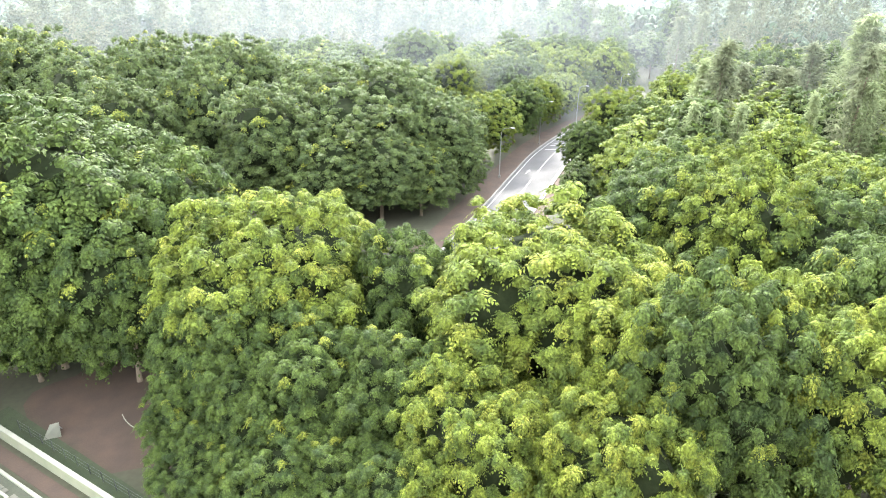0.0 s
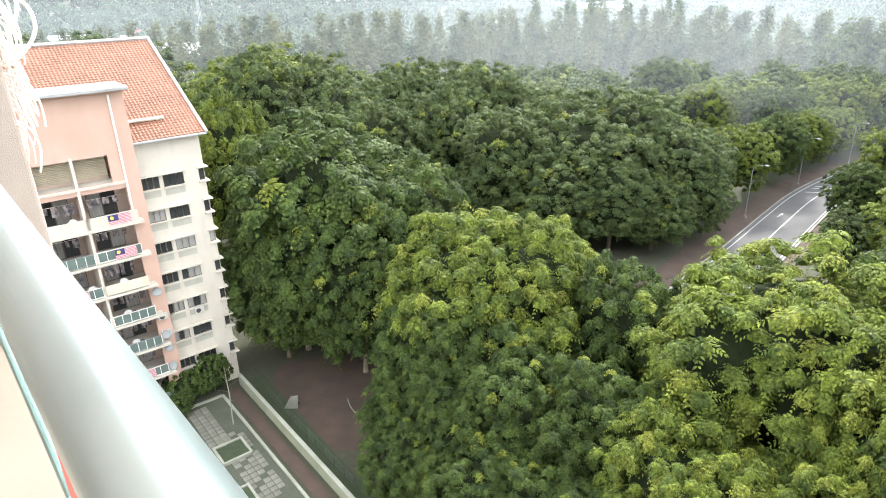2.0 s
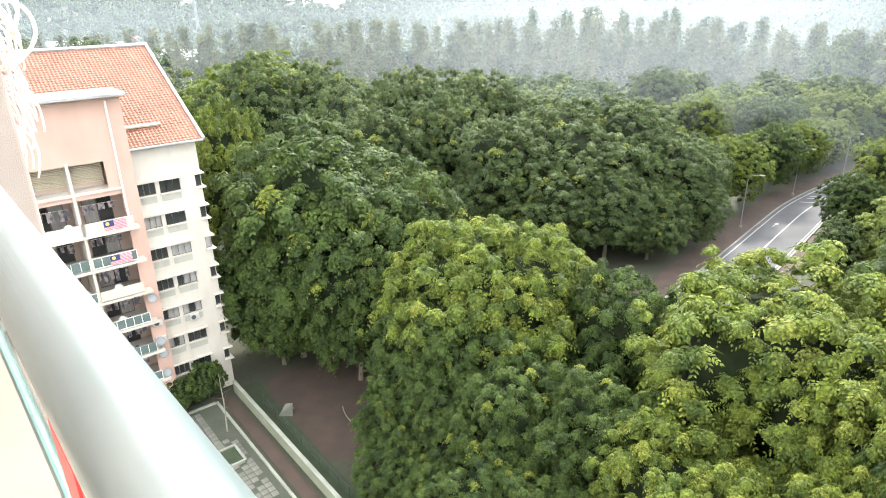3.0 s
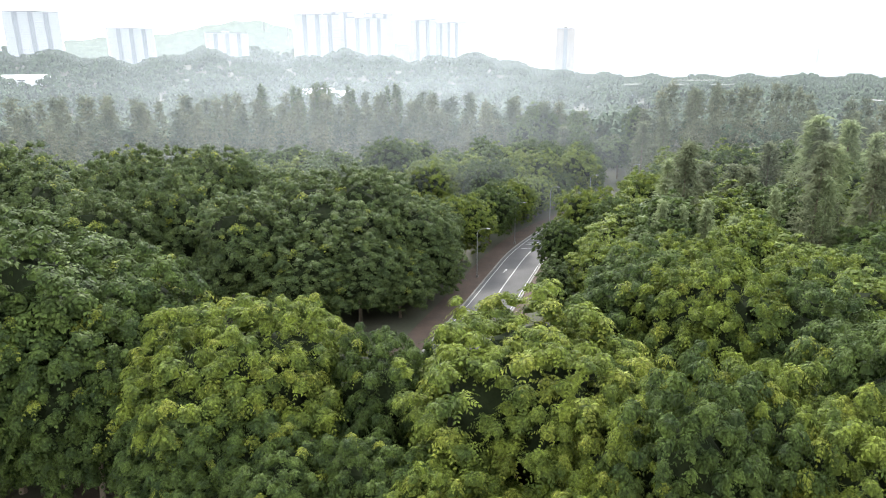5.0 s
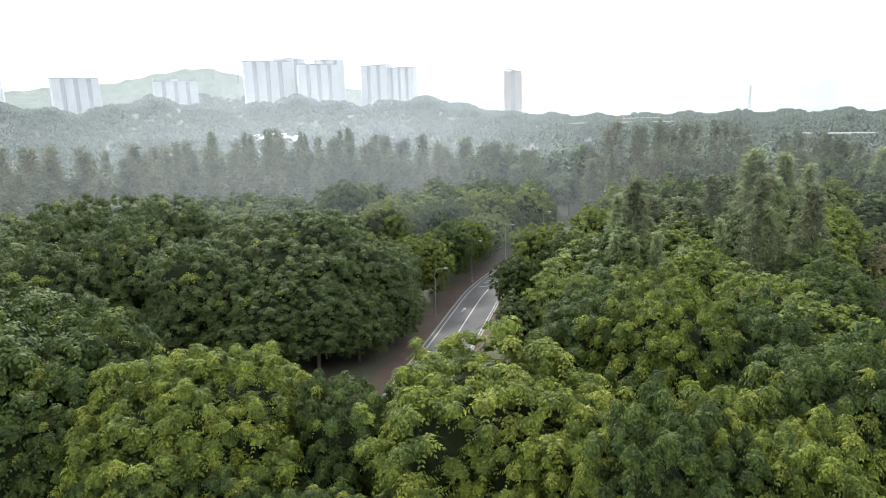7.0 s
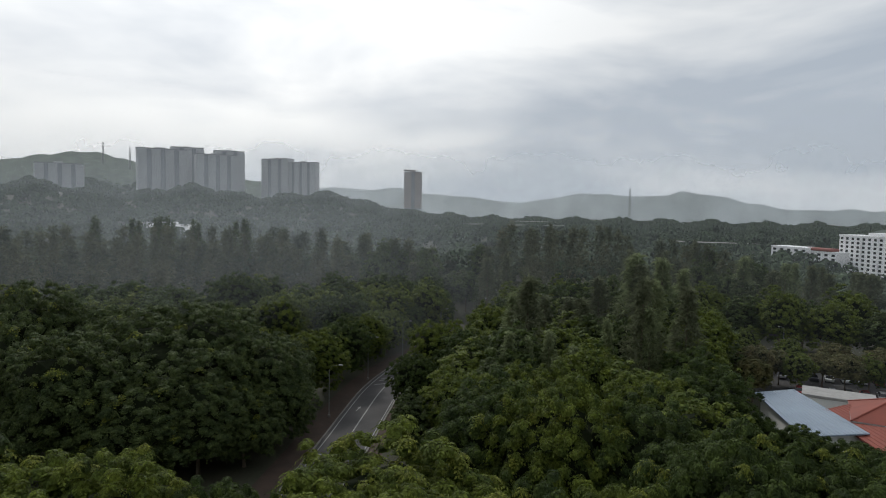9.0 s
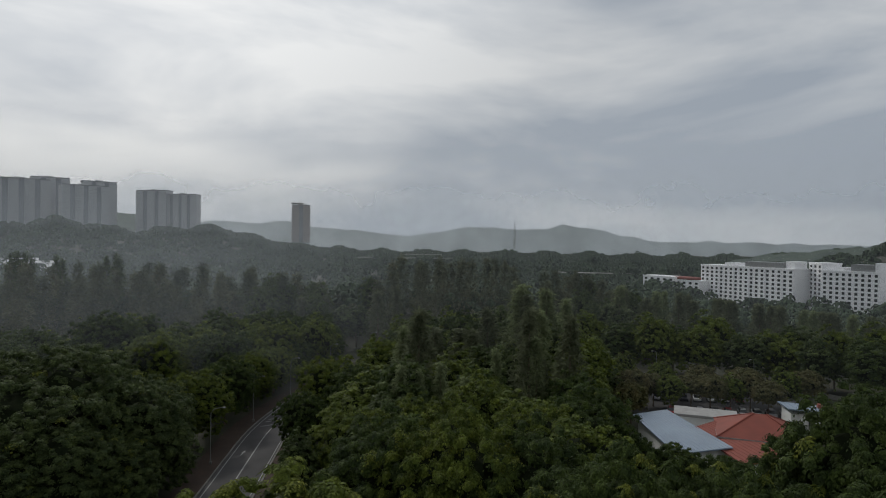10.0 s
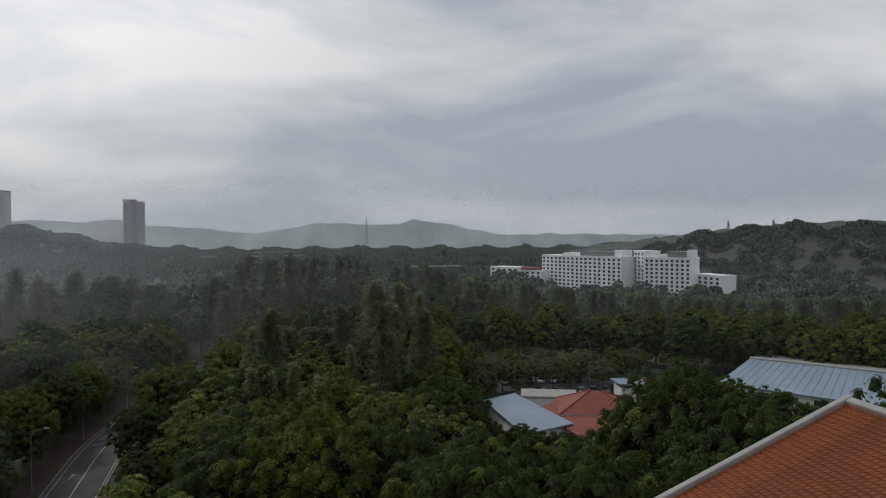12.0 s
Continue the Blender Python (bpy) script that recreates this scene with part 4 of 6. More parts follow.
WIN = [(1.85, 3.58), (3.92, 5.38)]
holes = [(*ux(a, b), top - 1.12, top) for top in TOPS for a, b in WIN]
holes += [(*ux(0.02, 0.52), top - 1.1, top) for top in TOPS]
part("wall", wall_with_openings(*ux(0, 5.5), 0, 0.22, 0, 25.2, holes), M["cream"], block, "cream rendered wall with window openings")
part("wall", boxed(-0.22, 0, 0.22, 24, 0, 25.2), M["cream"], block)
part("wall", boxed(*ux(0.22, 5.5), 23.8, 24, 0, 25.2), M["cream"], block)
part("floor_core", boxed(*ux(0.3, 5.4), 0.9, 23.6, 0, 25.0), M["dark_room"], block, "shaded rooms behind the windows")
# the gable's triangle on the end
bm = bmesh.new()
vs = [bm.verts.new(c) for c in ((-0.22, 0.0, 25.2), (-0.22, 24, 25.2), (-0.22, 12, 32.0), (0, 0.0, 25.2), (0, 24, 25.2), (0, 12, 32.0))]
for q in ((0, 1, 2), (5, 4, 3), (0, 3, 4, 1), (1, 4, 5, 2), (2, 5, 3, 0)):
    bm.faces.new([vs[i] for i in q])
part("gable", bm, M["cream"], block)

W_FRAME, W_PANE = {}, {}


def window(u0, u1, top, panes, high, curtain, with_panel):
    """A sliding window: frame, panes, sill and hood, a grey panel below."""
    key = (round(u1 - u0, 2), panes, high)
    w = u1 - u0
    if key not in W_FRAME:
        xs = [0, 0.05] + [w * i / panes + e for i in range(1, panes) for e in (-0.025, 0.025)] + [w - 0.05, w]
        zs = [0, 0.05, high - 0.05, high]
        bm = bmesh.new()
        grid = [[bm.verts.new((x, 0.0, z)) for z in zs] for x in xs]
        for i in range(len(xs) - 1):
            for k in range(3):
                if k != 1 or i % 2 == 0:
                    bm.faces.new((grid[i][k], grid[i + 1][k], grid[i + 1][k + 1], grid[i][k + 1]))
        bmesh.ops.solidify(bm, geom=bm.faces[:], thickness=0.07)
        bmesh.ops.recalc_face_normals(bm, faces=bm.faces[:])
        me = bpy.data.meshes.new("window_frame")
        bm.to_mesh(me)
        bm.free()
        me.materials.append(M["frame"])
        pb = boxed(0.05, w / panes - 0.03, 0.03, 0.04, 0.05, high - 0.05)
        pm = bpy.data.meshes.new("pane")
        pb.to_mesh(pm)
        pb.free()
        pm.materials.append(M["pane"])
        pc = pm.copy()
        pc.materials.clear()
        pc.materials.append(M["curtain"])
        W_FRAME[key], W_PANE[key] = me, (pm, pc)
    fr = part_of("window", W_FRAME[key], None, block)
    fr.matrix_basis = Matrix.Translation((-u1, 0.08, top - high))
    for i in range(panes):
        p = part_of("pane", W_PANE[key][1 if curtain[i] else 0], None, fr)
        p.matrix_basis = Matrix.Translation((w * i / panes, 0, 0))
    return fr


cur = random.Random(4)
for k, top in enumerate(TOPS):
    for j, (a, b) in enumerate(WIN):
        pattern = {(1, 1): (1, 1, 1), (2, 0): (1, 1, 1), (3, 0): (0, 1, 1), (4, 1): (0, 1, 1), (5, 1): (1, 0, 1), (4, 0): (1, 0, 1)}.get((k, j), (0, 0, 0))
        window(a, b, top, 3, 1.12, pattern, True)
        part("window_sill", boxed(*ux(a - 0.06, b + 0.06), -0.16, 0.0, top - 1.24, top - 1.13), M["cream"], block)
        part("spandrel_panel", boxed(*ux(a + 0.03, b - 0.03), -0.03, 0.0, top - 1.86, top - 1.24), M["spandrel"], block, "grey-green panel below a window")
    part("window_hood", boxed(*ux(1.7, 5.45), -0.34, 0.0, top + 0.02, top + 0.14), M["cream"], block, "thin projecting ledge above windows")
    window(0.02, 0.52, top, 1, 1.1, (1,) if k == 2 else (0,), False)
    for z in (top + 0.02, top - 1.26):
        part("corner_ledge", boxed(*ux(-0.28, 0.62), -0.3, 0.0, z, z + 0.1), M["cream"], block, "short cream ledge wrapping the corner")
        part("corner_ledge", boxed(0, 0.28, 0.0, 1.1, z, z + 0.1), M["cream"], block)

# salmon part with balconies
BV = -0.8
bay = [(6.75, 10.1), (10.35, 13.7), (13.95, 17.3), (17.55, 20.9)]
holes = [(*ux(7.6, 10.12), 22.35, 24.55), (*ux(10.34, 12.9), 22.35, 24.55), (*ux(14.8, 17.3), 22.35, 24.55)]
holes += [(*ux(a, b), s + 0.02, s + STOREY - 0.24) for s in SLABS for a, b in bay]
part("wall", wall_with_openings(*ux(5.5, 24), BV, BV + 0.2, 0, 29.5, holes), M["pink"], block, "salmon rendered wall with balcony openings")
part("wall", boxed(*ux(5.5, 5.7), BV + 0.2, 1.5, 0, 28.9), M["pink"], block)
part("wall", boxed(*ux(23.8, 24), BV + 0.2, 24, 0, 29.5), M["cream"], block)
part("wall", boxed(*ux(5.7, 23.8), 1.7, 1.9, 0, 29.5), M["dark_room"], block, "shaded back wall of the balconies")
part("canopy", boxed(*ux(5.2, 24.5), -1.75, 2.5, 29.52, 29.78, bevel=0.04), M["capping"], block, "grey-white flat canopy over salmon wall")
part("canopy_soffit", boxed(*ux(5.6, 24), -0.78, 2.3, 29.2, 29.52), M["spandrel"], block)
part("drain_pipe", tube(bmesh.new(), (-6.62, BV - 0.09, 18.9), (-6.62, BV - 0.09, 29.2), 0.085, sides=10), M["pipe"], block, "white vertical drain pipe")
part("roof_side", boxed(*ux(5.45, 5.7), -0.6, 1.5, 25.1, 27.0), M["cream"], block)
# louvres and the ledge below them
for a, b in ((7.6, 10.12), (10.34, 12.9)):
    for i in range(13):
        z = 22.75 + i * 0.135
        bm = boxed(*ux(a, b), 0.55, 0.60, -0.05, 0.05)
        lv = part("louvre_slat", bm, M["louvre"], block)
        lv.matrix_basis = Matrix.Translation((0, 0, z)) @ Matrix.Translation((0, 0.57, 0)) @ Matrix.Rotation(0.5, 4, "X") @ Matrix.Translation((0, -0.57, 0))
    part("recess_back", boxed(*ux(a, b), 0.70, 0.76, 22.35, 24.55), M["dark_room"], block)
part("ledge", boxed(*ux(6.5, 24), BV - 0.15, 0.75, 22.12, 22.34), M["cream"], block, "cream floor edge of the upper recess")
part("fin_wall", boxed(*ux(10.12, 10.34), BV - 0.1, 0.8, 19.1, 24.75), M["cream"], block)
# balcony slabs, dividers, parapets
post_me = None
for k, s in enumerate(SLABS):
    part("balcony_slab", boxed(*ux(6.1, 21.2), BV - 0.95, 1.7, s - 0.22, s), M["cream"], block, "cream balcony floor edge")
    for j, (a, b) in enumerate(bay):
        if k:
            part("fin_wall", boxed(*ux(b + 0.02, b + 0.23), BV - 0.8, 1.7, s, s + STOREY - 0.22), M["cream"], block, "cream dividing wall between balconies")
        y = BV - 0.88
        if k == 0:
            part("parapet", boxed(*ux(a - 0.3, b + 0.25), y, y + 0.12, s, s + 0.98), M["cream"], block, "solid cream balcony parapet")
            continue
        if (k, j) == (2, 0):
            part("parapet", boxed(*ux(a, b), y, y + 0.05, s + 0.1, s + 0.95), M["louvre"], block, "beige sheet on the balcony railing")
        else:
            rails = bmesh.new()
            for z in (0.12, 0.98):
                box(rails, *ux(a, b), y, y + 0.05, s + z - 0.03, s + z + 0.03)
            rl = part("railing", rails, M["pipe"] if (k + j) % 2 else M["bar_grey"], block, "metal balcony railing")
            n = 5
            for i in range(n + 1):
                if post_me is None:
                    pb = boxed(-0.025, 0.025, 0, 0.05, 0.0, 0.96)
                    post_me = bpy.data.meshes.new("railing_post")
                    pb.to_mesh(post_me)
                    pb.free()
                    post_me.materials.append(M["pipe"])
                q = part_of("railing_post", post_me, None, rl)
                q.matrix_basis = Matrix.Translation((-(a + (b - a) * i / n), y, s + 0.02))
            part("railing_glass", boxed(*ux(a + 0.03, b - 0.03), y + 0.02, y + 0.03, s + 0.16, s + 0.93), M["balcony_glass"], rl, "tinted glass infill")
        # sliding door at the back
    for j, (a, b) in enumerate(bay[:3]):
        dr = part("balcony_door", boxed(*ux(a + 0.5, b - 0.6), 1.6, 1.69, s + 0.02, s + 2.15), M["frame"], block, "brown sliding balcony door")
        for i in range(2):
            w = (b - a - 1.1) / 2
            part("pane", boxed(*ux(a + 0.56 + i * w, a + 0.5 + (i + 1) * w - 0.04), 1.57, 1.6, s + 0.1, s + 2.05), M["curtain"] if (i + j + k) % 2 else M["pane"], dr)
        part("partition", boxed(*ux(b - 0.02, b + 0.02), -0.6, 1.6, s + 0.02, s + STOREY - 0.24), M["pink"], block)

# roof: slope facing the camera, tiles in courses, cappings
SL = math.atan2(7.1, 12.6)
LEN = math.hypot(7.1, 12.6)
roof = part("roof", boxed(-24.5, 0.55, 0, LEN, -0.16, -0.03), M["capping"], block, "roof deck")
roof.matrix_basis = Matrix.Translation((0, -0.6, 25.2)) @ Matrix.Rotation(SL, 4, "X")
sheet = wave_sheet("tile_covering", 25.0, LEN, M["tile_sheet"], roof, label="weathered terracotta roof tiles")
sheet.matrix_basis = Matrix.Translation((-24.5, 0, 0))
part("verge_capping", boxed(0.42, 0.68, -0.1, LEN + 0.1, -0.05, 0.14, bevel=0.03), M["capping"], roof, "grey-white capping along the roof's edge")
part("ridge_capping", boxed(-24.5, 0.68, LEN - 0.16, LEN + 0.2, -0.05, 0.18, bevel=0.03), M["capping"], roof, "grey-white ridge capping")
part("roof_strip", boxed(-5.4, -2.2, 2.3, 2.55, 0.05, 0.24, bevel=0.02), M["cream"], roof, "pale raised strip across the tiles")
back = part("roof", boxed(-24.5, 0.55, -LEN, 0, -0.16, -0.03), M["tile_sheet"], block)
back.matrix_basis = Matrix.Translation((0, 12.0, 32.3)) @ Matrix.Rotation(-SL, 4, "X") @ Matrix.Translation((0, LEN, 0))
part("gutter", boxed(*ux(-0.5, 5.6), -0.78, -0.55, 25.0, 25.16, bevel=0.03), M["capping"], block, "grey eaves gutter")


def on_block(u, v, z, turn=0.0):
    return block.matrix_basis @ Matrix.Translation((-u, v, z)) @ Matrix.Rotation(turn, 4, "Z")


def flag(u, v, z, w=1.6, h=0.8):
    """A striped flag hung flat over a railing: cloth, red stripes, blue canton with a yellow crescent."""
    fl = thing("flag", "faded striped red and white flag with navy canton", "flag", on_block(u, v, z), group="flags on the balconies")
    bm = bmesh.new()
    bmesh.ops.create_grid(bm, x_segments=16, y_segments=6, size=0.5, matrix=Matrix.Diagonal((w, h, 1, 1)))
    for q in bm.verts:
        q.co = Vector((q.co.x, 0.03 * math.sin(q.co.x * 9) * (0.6 - q.co.y), q.co.y - h / 2))
    part("cloth", bm, M["white_cloth"], fl)
    for i in range(7):
        zt = -h * (2 * i + 0.02) / 14
        part("stripe", boxed(-w / 2, w / 2, -0.045, -0.036, zt - h / 14, zt), M["red_cloth"], fl)
    part("canton", boxed(-w / 2, -w * 0.05, -0.056, -0.047, -h * 8 / 14, 0), M["blue_cloth"], fl)
    bm = bmesh.new()
    bmesh.ops.create_circle(bm, cap_ends=True, segments=16, radius=h * 0.17, matrix=Matrix.Translation((-w * 0.33, -0.06, -h * 0.28)) @ Matrix.Rotation(math.pi / 2, 4, "X"))
    part("emblem", bm, M["yellow_cloth"], fl)
    return fl


for k, u in ((0, 7.9), (1, 8.0), (3, 11.9), (5, 8.7), (2, 12.2), (4, 12.0)):
    flag(u, BV - 0.92, SLABS[k] + 0.95, 1.7, 0.85)

lau = random.Random(9)
for k, s in enumerate(SLABS):
    for a, b in bay[:2]:
        rack = thing("laundry_line", "dark and pale clothes drying on a balcony line", "laundry", on_block((a + b) / 2, 0.1, s + 2.0), group="laundry on the balconies")
        part("line", tube(bmesh.new(), (-1.4, 0, 0), (1.4, 0, 0), 0.015, sides=6), M["pipe"], rack)
        x = -1.3
        while x < 1.2:
            w, h = lau.uniform(0.25, 0.5), lau.uniform(0.5, 1.1)
            bm = bmesh.new()
            bmesh.ops.create_grid(bm, x_segments=5, y_segments=5, size=0.5, matrix=Matrix.Translation((x + w / 2, 0, -h / 2)) @ Matrix.Rotation(math.pi / 2, 4, "X") @ Matrix.Diagonal((w, h, 1, 1)))
            for q in bm.verts:
                q.co.y += 0.05 * math.sin(q.co.x * 14 + q.co.z * 3)
            bmesh.ops.solidify(bm, geom=bm.faces[:], thickness=0.015)
            part("garment", bm, M["mixed_cloth"], rack)
            x += w + lau.uniform(0.02, 0.5)
        if lau.random() < 0.6:
            pot = thing("balcony_clutter", "pale round dish and boxes kept on a balcony", "clutter", on_block(a + lau.uniform(0.6, 2.6), -0.9, s))
            bm = bmesh.new()
            bmesh.ops.create_uvsphere(bm, u_segments=12, v_segments=6, radius=0.36, matrix=Matrix.Translation((0, -0.2, 0.72)) @ Matrix.Rotation(1.0, 4, "X") @ Matrix.Diagonal((1, 1, 0.25, 1)))
            part("dish", bm, M["ac"], pot)
            part("crate", boxed(0.3, 0.8, 0.2, 0.6, 0, 0.5, bevel=0.02), M["mixed_cloth"], pot)


def ac_unit(u, v, z):
    a = thing("air_conditioner", "pale outdoor air conditioner unit fixed on the facade", "air conditioner", on_block(u, v, z), group="air conditioners on the facade")
    part("casing", boxed(-0.42, 0.42, -0.3, 0, 0, 0.56, bevel=0.03), M["ac"], a)
    bm = bmesh.new()
    bmesh.ops.create_cone(bm, cap_ends=True, segments=20, radius1=0.22, radius2=0.22, depth=0.03, matrix=Matrix.Translation((-0.1, -0.31, 0.28)) @ Matrix.Rotation(math.pi / 2, 4, "X"))
    part("fan_grille", bm, M["grille"], a)
    for x in (-0.3, 0.3):
        part("bracket", boxed(x - 0.02, x + 0.02, -0.3, 0, -0.05, 0), M["bar_grey"], a)


ac_unit(2.75, -0.03, TOPS[4] - 1.75)
ac_unit(6.15, BV, 9.3)
ac_unit(6.1, BV, 7.6)
for z in (12.2, 7.9, 6.6, 4.6):
    dsh = thing("satellite_dish", "grey satellite dish on a bracket beside a balcony", "satellite dish", on_block(6.25, BV - 0.55, z), group="satellite dishes")
    bm = bmesh.new()
    bmesh.ops.create_uvsphere(bm, u_segments=16, v_segments=6, radius=0.42, matrix=Matrix.Rotation(0.9, 4, "X") @ Matrix.Diagonal((1, 1, 0.22, 1)))
    part("dish", bm, M["bar_grey"], dsh)
    part("arm", tube(bmesh.new(), (0, 0.55, -0.25), (0, 0, 0), 0.025, sides=6), M["bar_grey"], dsh)

# ---- court between the blocks ----
M["paving"] = material("mossy_paving", (0.058, 0.060, 0.040), (0.038, 0.042, 0.027), scale=0.6, rough=0.9, bump=0.3, bump_scale=6, fine=0.25)
M["grass"] = material("grass", (0.03, 0.042, 0.016), (0.02, 0.028, 0.012), scale=0.9, rough=0.95, bump=0.5, bump_scale=16, fine=0.35)
M["slab_stone"] = material("stepping_slab", (0.14, 0.135, 0.105), (0.10, 0.095, 0.075), scale=1.2, rough=0.9, bump=0.2, bump_scale=10, vary="object")
M["curb_white"] = material("pale_curb", (0.25, 0.25, 0.20), (0.17, 0.17, 0.13), scale=0.7, rough=0.85, stains=0.2)
M["wall_moss"] = material("mossy_wall", (0.20, 0.205, 0.14), (0.13, 0.14, 0.09), scale=0.5, rough=0.9, stains=0.3)
COURT = Matrix.Translation((-43.3, 35.9, 0)) @ Matrix.Rotation(math.atan2(-0.413, 0.911), 4, "Z")     # x towards the camera's block, y away from it
court = thing("pavement", "mossy paved court with pale kerbs between the blocks", "pavement", COURT, kind="structure")
part("paving", boxed(-6, 40, -26, 0, -0.1, 0.03), M["paving"], court)
part("curb", boxed(0, 40, -0.12, 0.12, 0, 0.22, bevel=0.02), M["curb_white"], court, "pale kerb round the court")
part("curb", boxed(-0.12, 0.12, -6.5, -0.12, 0, 0.22, bevel=0.02), M["curb_white"], court)
slab_me = bpy.data.meshes.new("stepping_slab")
bm = boxed(-0.27, 0.27, -0.27, 0.27, 0.0, 0.07, bevel=0.012)
bm.to_mesh(slab_me)
bm.free()
slab_me.materials.append(M["slab_stone"])
for i in range(12):
    for j in range(3):
        q = part_of("paving_slab", slab_me, None, court)
        q.matrix_basis = pose(0.9 + i * 0.62, -2.2 - j * 0.62, 0.012)
for i in range(16):
    for j in range(4):
        if (i * 7 + j * 3) % 5:
            q = part_of("paving_slab", slab_me, None, court)
            q.matrix_basis = pose(6.2 + i * 0.62, -0.95 - j * 0.6, 0.010)


def planter(x, y, w):
    p = thing("planter", "square lawn bed with a pale raised kerb", "planter", COURT @ pose(x, y, 0.03), group="planters in the court")
    for a in range(4):
        k = part("kerb", boxed(-w / 2, w / 2, -w / 2, -w / 2 + 0.2, 0, 0.3, bevel=0.02), M["curb_white"], p)
        k.matrix_basis = pose(0, 0, 0.0, 0, 0, 90 * a) @ pose(0, 0, 0.001 * a)
    bm = bmesh.new()
    bmesh.ops.create_grid(bm, x_segments=10, y_segments=10, size=w / 2 - 0.19)
    for v in bm.verts:
        v.co.z = 0.17 + 0.05 * noise.noise(v.co * 2)
    part("lawn", bm, M["grass"], p)
    return p


planter(8.6, -2.4, 2.6)
planter(3.6, -5.4, 2.6)
planter(14.5, -4.2, 2.6)
wall_b = thing("boundary_wall", "mossy cream boundary wall along the court", "wall", COURT, kind="structure")
part("wall", boxed(-0.8, 42, 2.0, 2.3, 0, 1.15, bevel=0.03), M["wall_moss"], wall_b)
part("coping", boxed(-0.85, 42, 1.97, 2.33, 1.15, 1.22, bevel=0.02), M["curb_white"], wall_b)
drain = thing("drain", "narrow dark open drain inside the boundary wall", "drain", COURT, kind="structure")
part("drain_bed", boxed(-0.5, 40, 0.5, 1.6, -0.05, 0.035), M["soil"], drain)
lawn = new("lawn", mesh_from("lawn", [COURT @ Vector(c) for c in ((-1, 2.4, 0.03), (42, 2.4, 0.03), (42, 3.6, 0.03), (-1, 4.6, 0.03))], [(0, 1, 2, 3)]))
lawn.data.materials.append(M["grass"])
tagged(lawn, "strip of dull grass outside the boundary wall", "lawn", kind="structure")


def patch(name, cx, cy, rx, ry, turn, mat, z, label, n=40):
    """A flat patch of ground with an uneven edge."""
    v = [(0, 0, z)]
    for i in range(n):
        a = 2 * math.pi * i / n
        k = 1 + 0.14 * math.sin(3 * a + 1) + 0.08 * math.sin(7 * a)
        v.append((rx * k * math.cos(a), ry * k * math.sin(a), z))
    ob = new(name, mesh_from(name, v, [(0, 1 + i, 1 + (i + 1) % n) for i in range(n)]))
    ob.matrix_basis = pose(cx, cy, 0, 0, 0, turn)
    ob.data.materials.append(mat)
    return tagged(ob, label, "ground", kind="structure")


patch("soil_patch", -28.5, 43.5, 14.0, 9.5, -22, M["soil"], 0.02, "bare reddish-brown soil under the trees")
sheet_w = thing("white_sheet", "white corrugated sheet leaning over the lawn", "sheet", pose(-36.0, 37.4, 0, 0, 0, 20))
bm = bmesh.new()
vs = [bm.verts.new(c) for c in ((-0.9, -0.5, 0.05), (0.9, -0.3, 0.05), (0.75, 0.4, 1.5), (-0.2, 0.45, 1.3))]
bm.faces.new(vs)
bmesh.ops.solidify(bm, geom=bm.faces[:], thickness=0.05)
bmesh.ops.scale(bm, vec=(0.75, 0.75, 0.75), verts=bm.verts)
part("panel", bm, M["curb_white"], sheet_w)
part("prop", tube(bmesh.new(), (0.4, 0.9, 0.0), (0.38, 0.32, 0.9), 0.04), M["bar_grey"], sheet_w)


def curve_tube(name, pts, r, mat, parent=None):
    cu = bpy.data.curves.new(name, "CURVE")
    cu.dimensions, cu.bevel_depth, cu.bevel_resolution, cu.resolution_u = "3D", r, 2, 6
    sp = cu.splines.new("NURBS")
    sp.points.add(len(pts) - 1)
    for p, c in zip(sp.points, pts):
        p.co = (*c, 1)
    sp.use_endpoint_u, sp.order_u = True, 3
    tmp = bpy.data.objects.new(name, cu)
    me = bpy.data.meshes.new_from_object(tmp)
    bpy.data.objects.remove(tmp)
    me.materials.clear()
    me.materials.append(mat)
    ob = new(name, me)
    ob.parent = parent
    return ob


hose = curve_tube("hose", [(-31.9, 40.6, 0.07), (-30.8, 39.4, 0.09), (-29.0, 38.8, 0.07), (-27.2, 39.0, 0.07), (-25.6, 40.2, 0.07)], 0.04, M["curb_white"])
tagged(hose, "pale hose lying curved on bare soil", "hose")
fence = thing("fence", "low wire fence with thin posts beside the soil", "fence", COURT @ pose(3, 3.4, 0))
for i in range(11):
    part("post", tube(bmesh.new(), (i * 1.6, 0, 0), (i * 1.6, 0, 1.1), 0.03, sides=6), M["grille"], fence)
for z in (0.35, 0.7, 1.05):
    part("wire", tube(bmesh.new(), (0, 0, z), (16, 0, z), 0.012, sides=5), M["grille"], fence)
for x, y, h, r, lab in ((-46.0, 34.2, 3.4, 2.3, "rounded green shrub at the foot of the flats"), (-44.6, 36.2, 4.4, 1.9, "dark tall shrub at the corner of the flats"), (-45.3, 32.2, 2.2, 1.8, "low green shrub in a bed"), (-46.6, 30.6, 2.4, 2.2, "low green shrub in a bed"), (-47.6, 28.4, 2.6, 2.4, "rounded green shrub at the foot of the flats"), (-48.3, 26.0, 2.6, 2.2, "rounded green shrub at the foot of the flats")):
    plant("bush", x, y, h, r, lab, z=0.0)
bed = thing("planting_bed", "low pale edging of a shrub bed", "planter", COURT @ pose(-2.6, -1.5, 0))
part("kerb", boxed(-0.15, 0.15, -8, 1.0, 0, 0.45, bevel=0.03), M["curb_white"], bed)
young = thing("young_tree", "thin pale young tree with few twigs in the court", "tree", COURT @ pose(4.9, -0.9, 0))
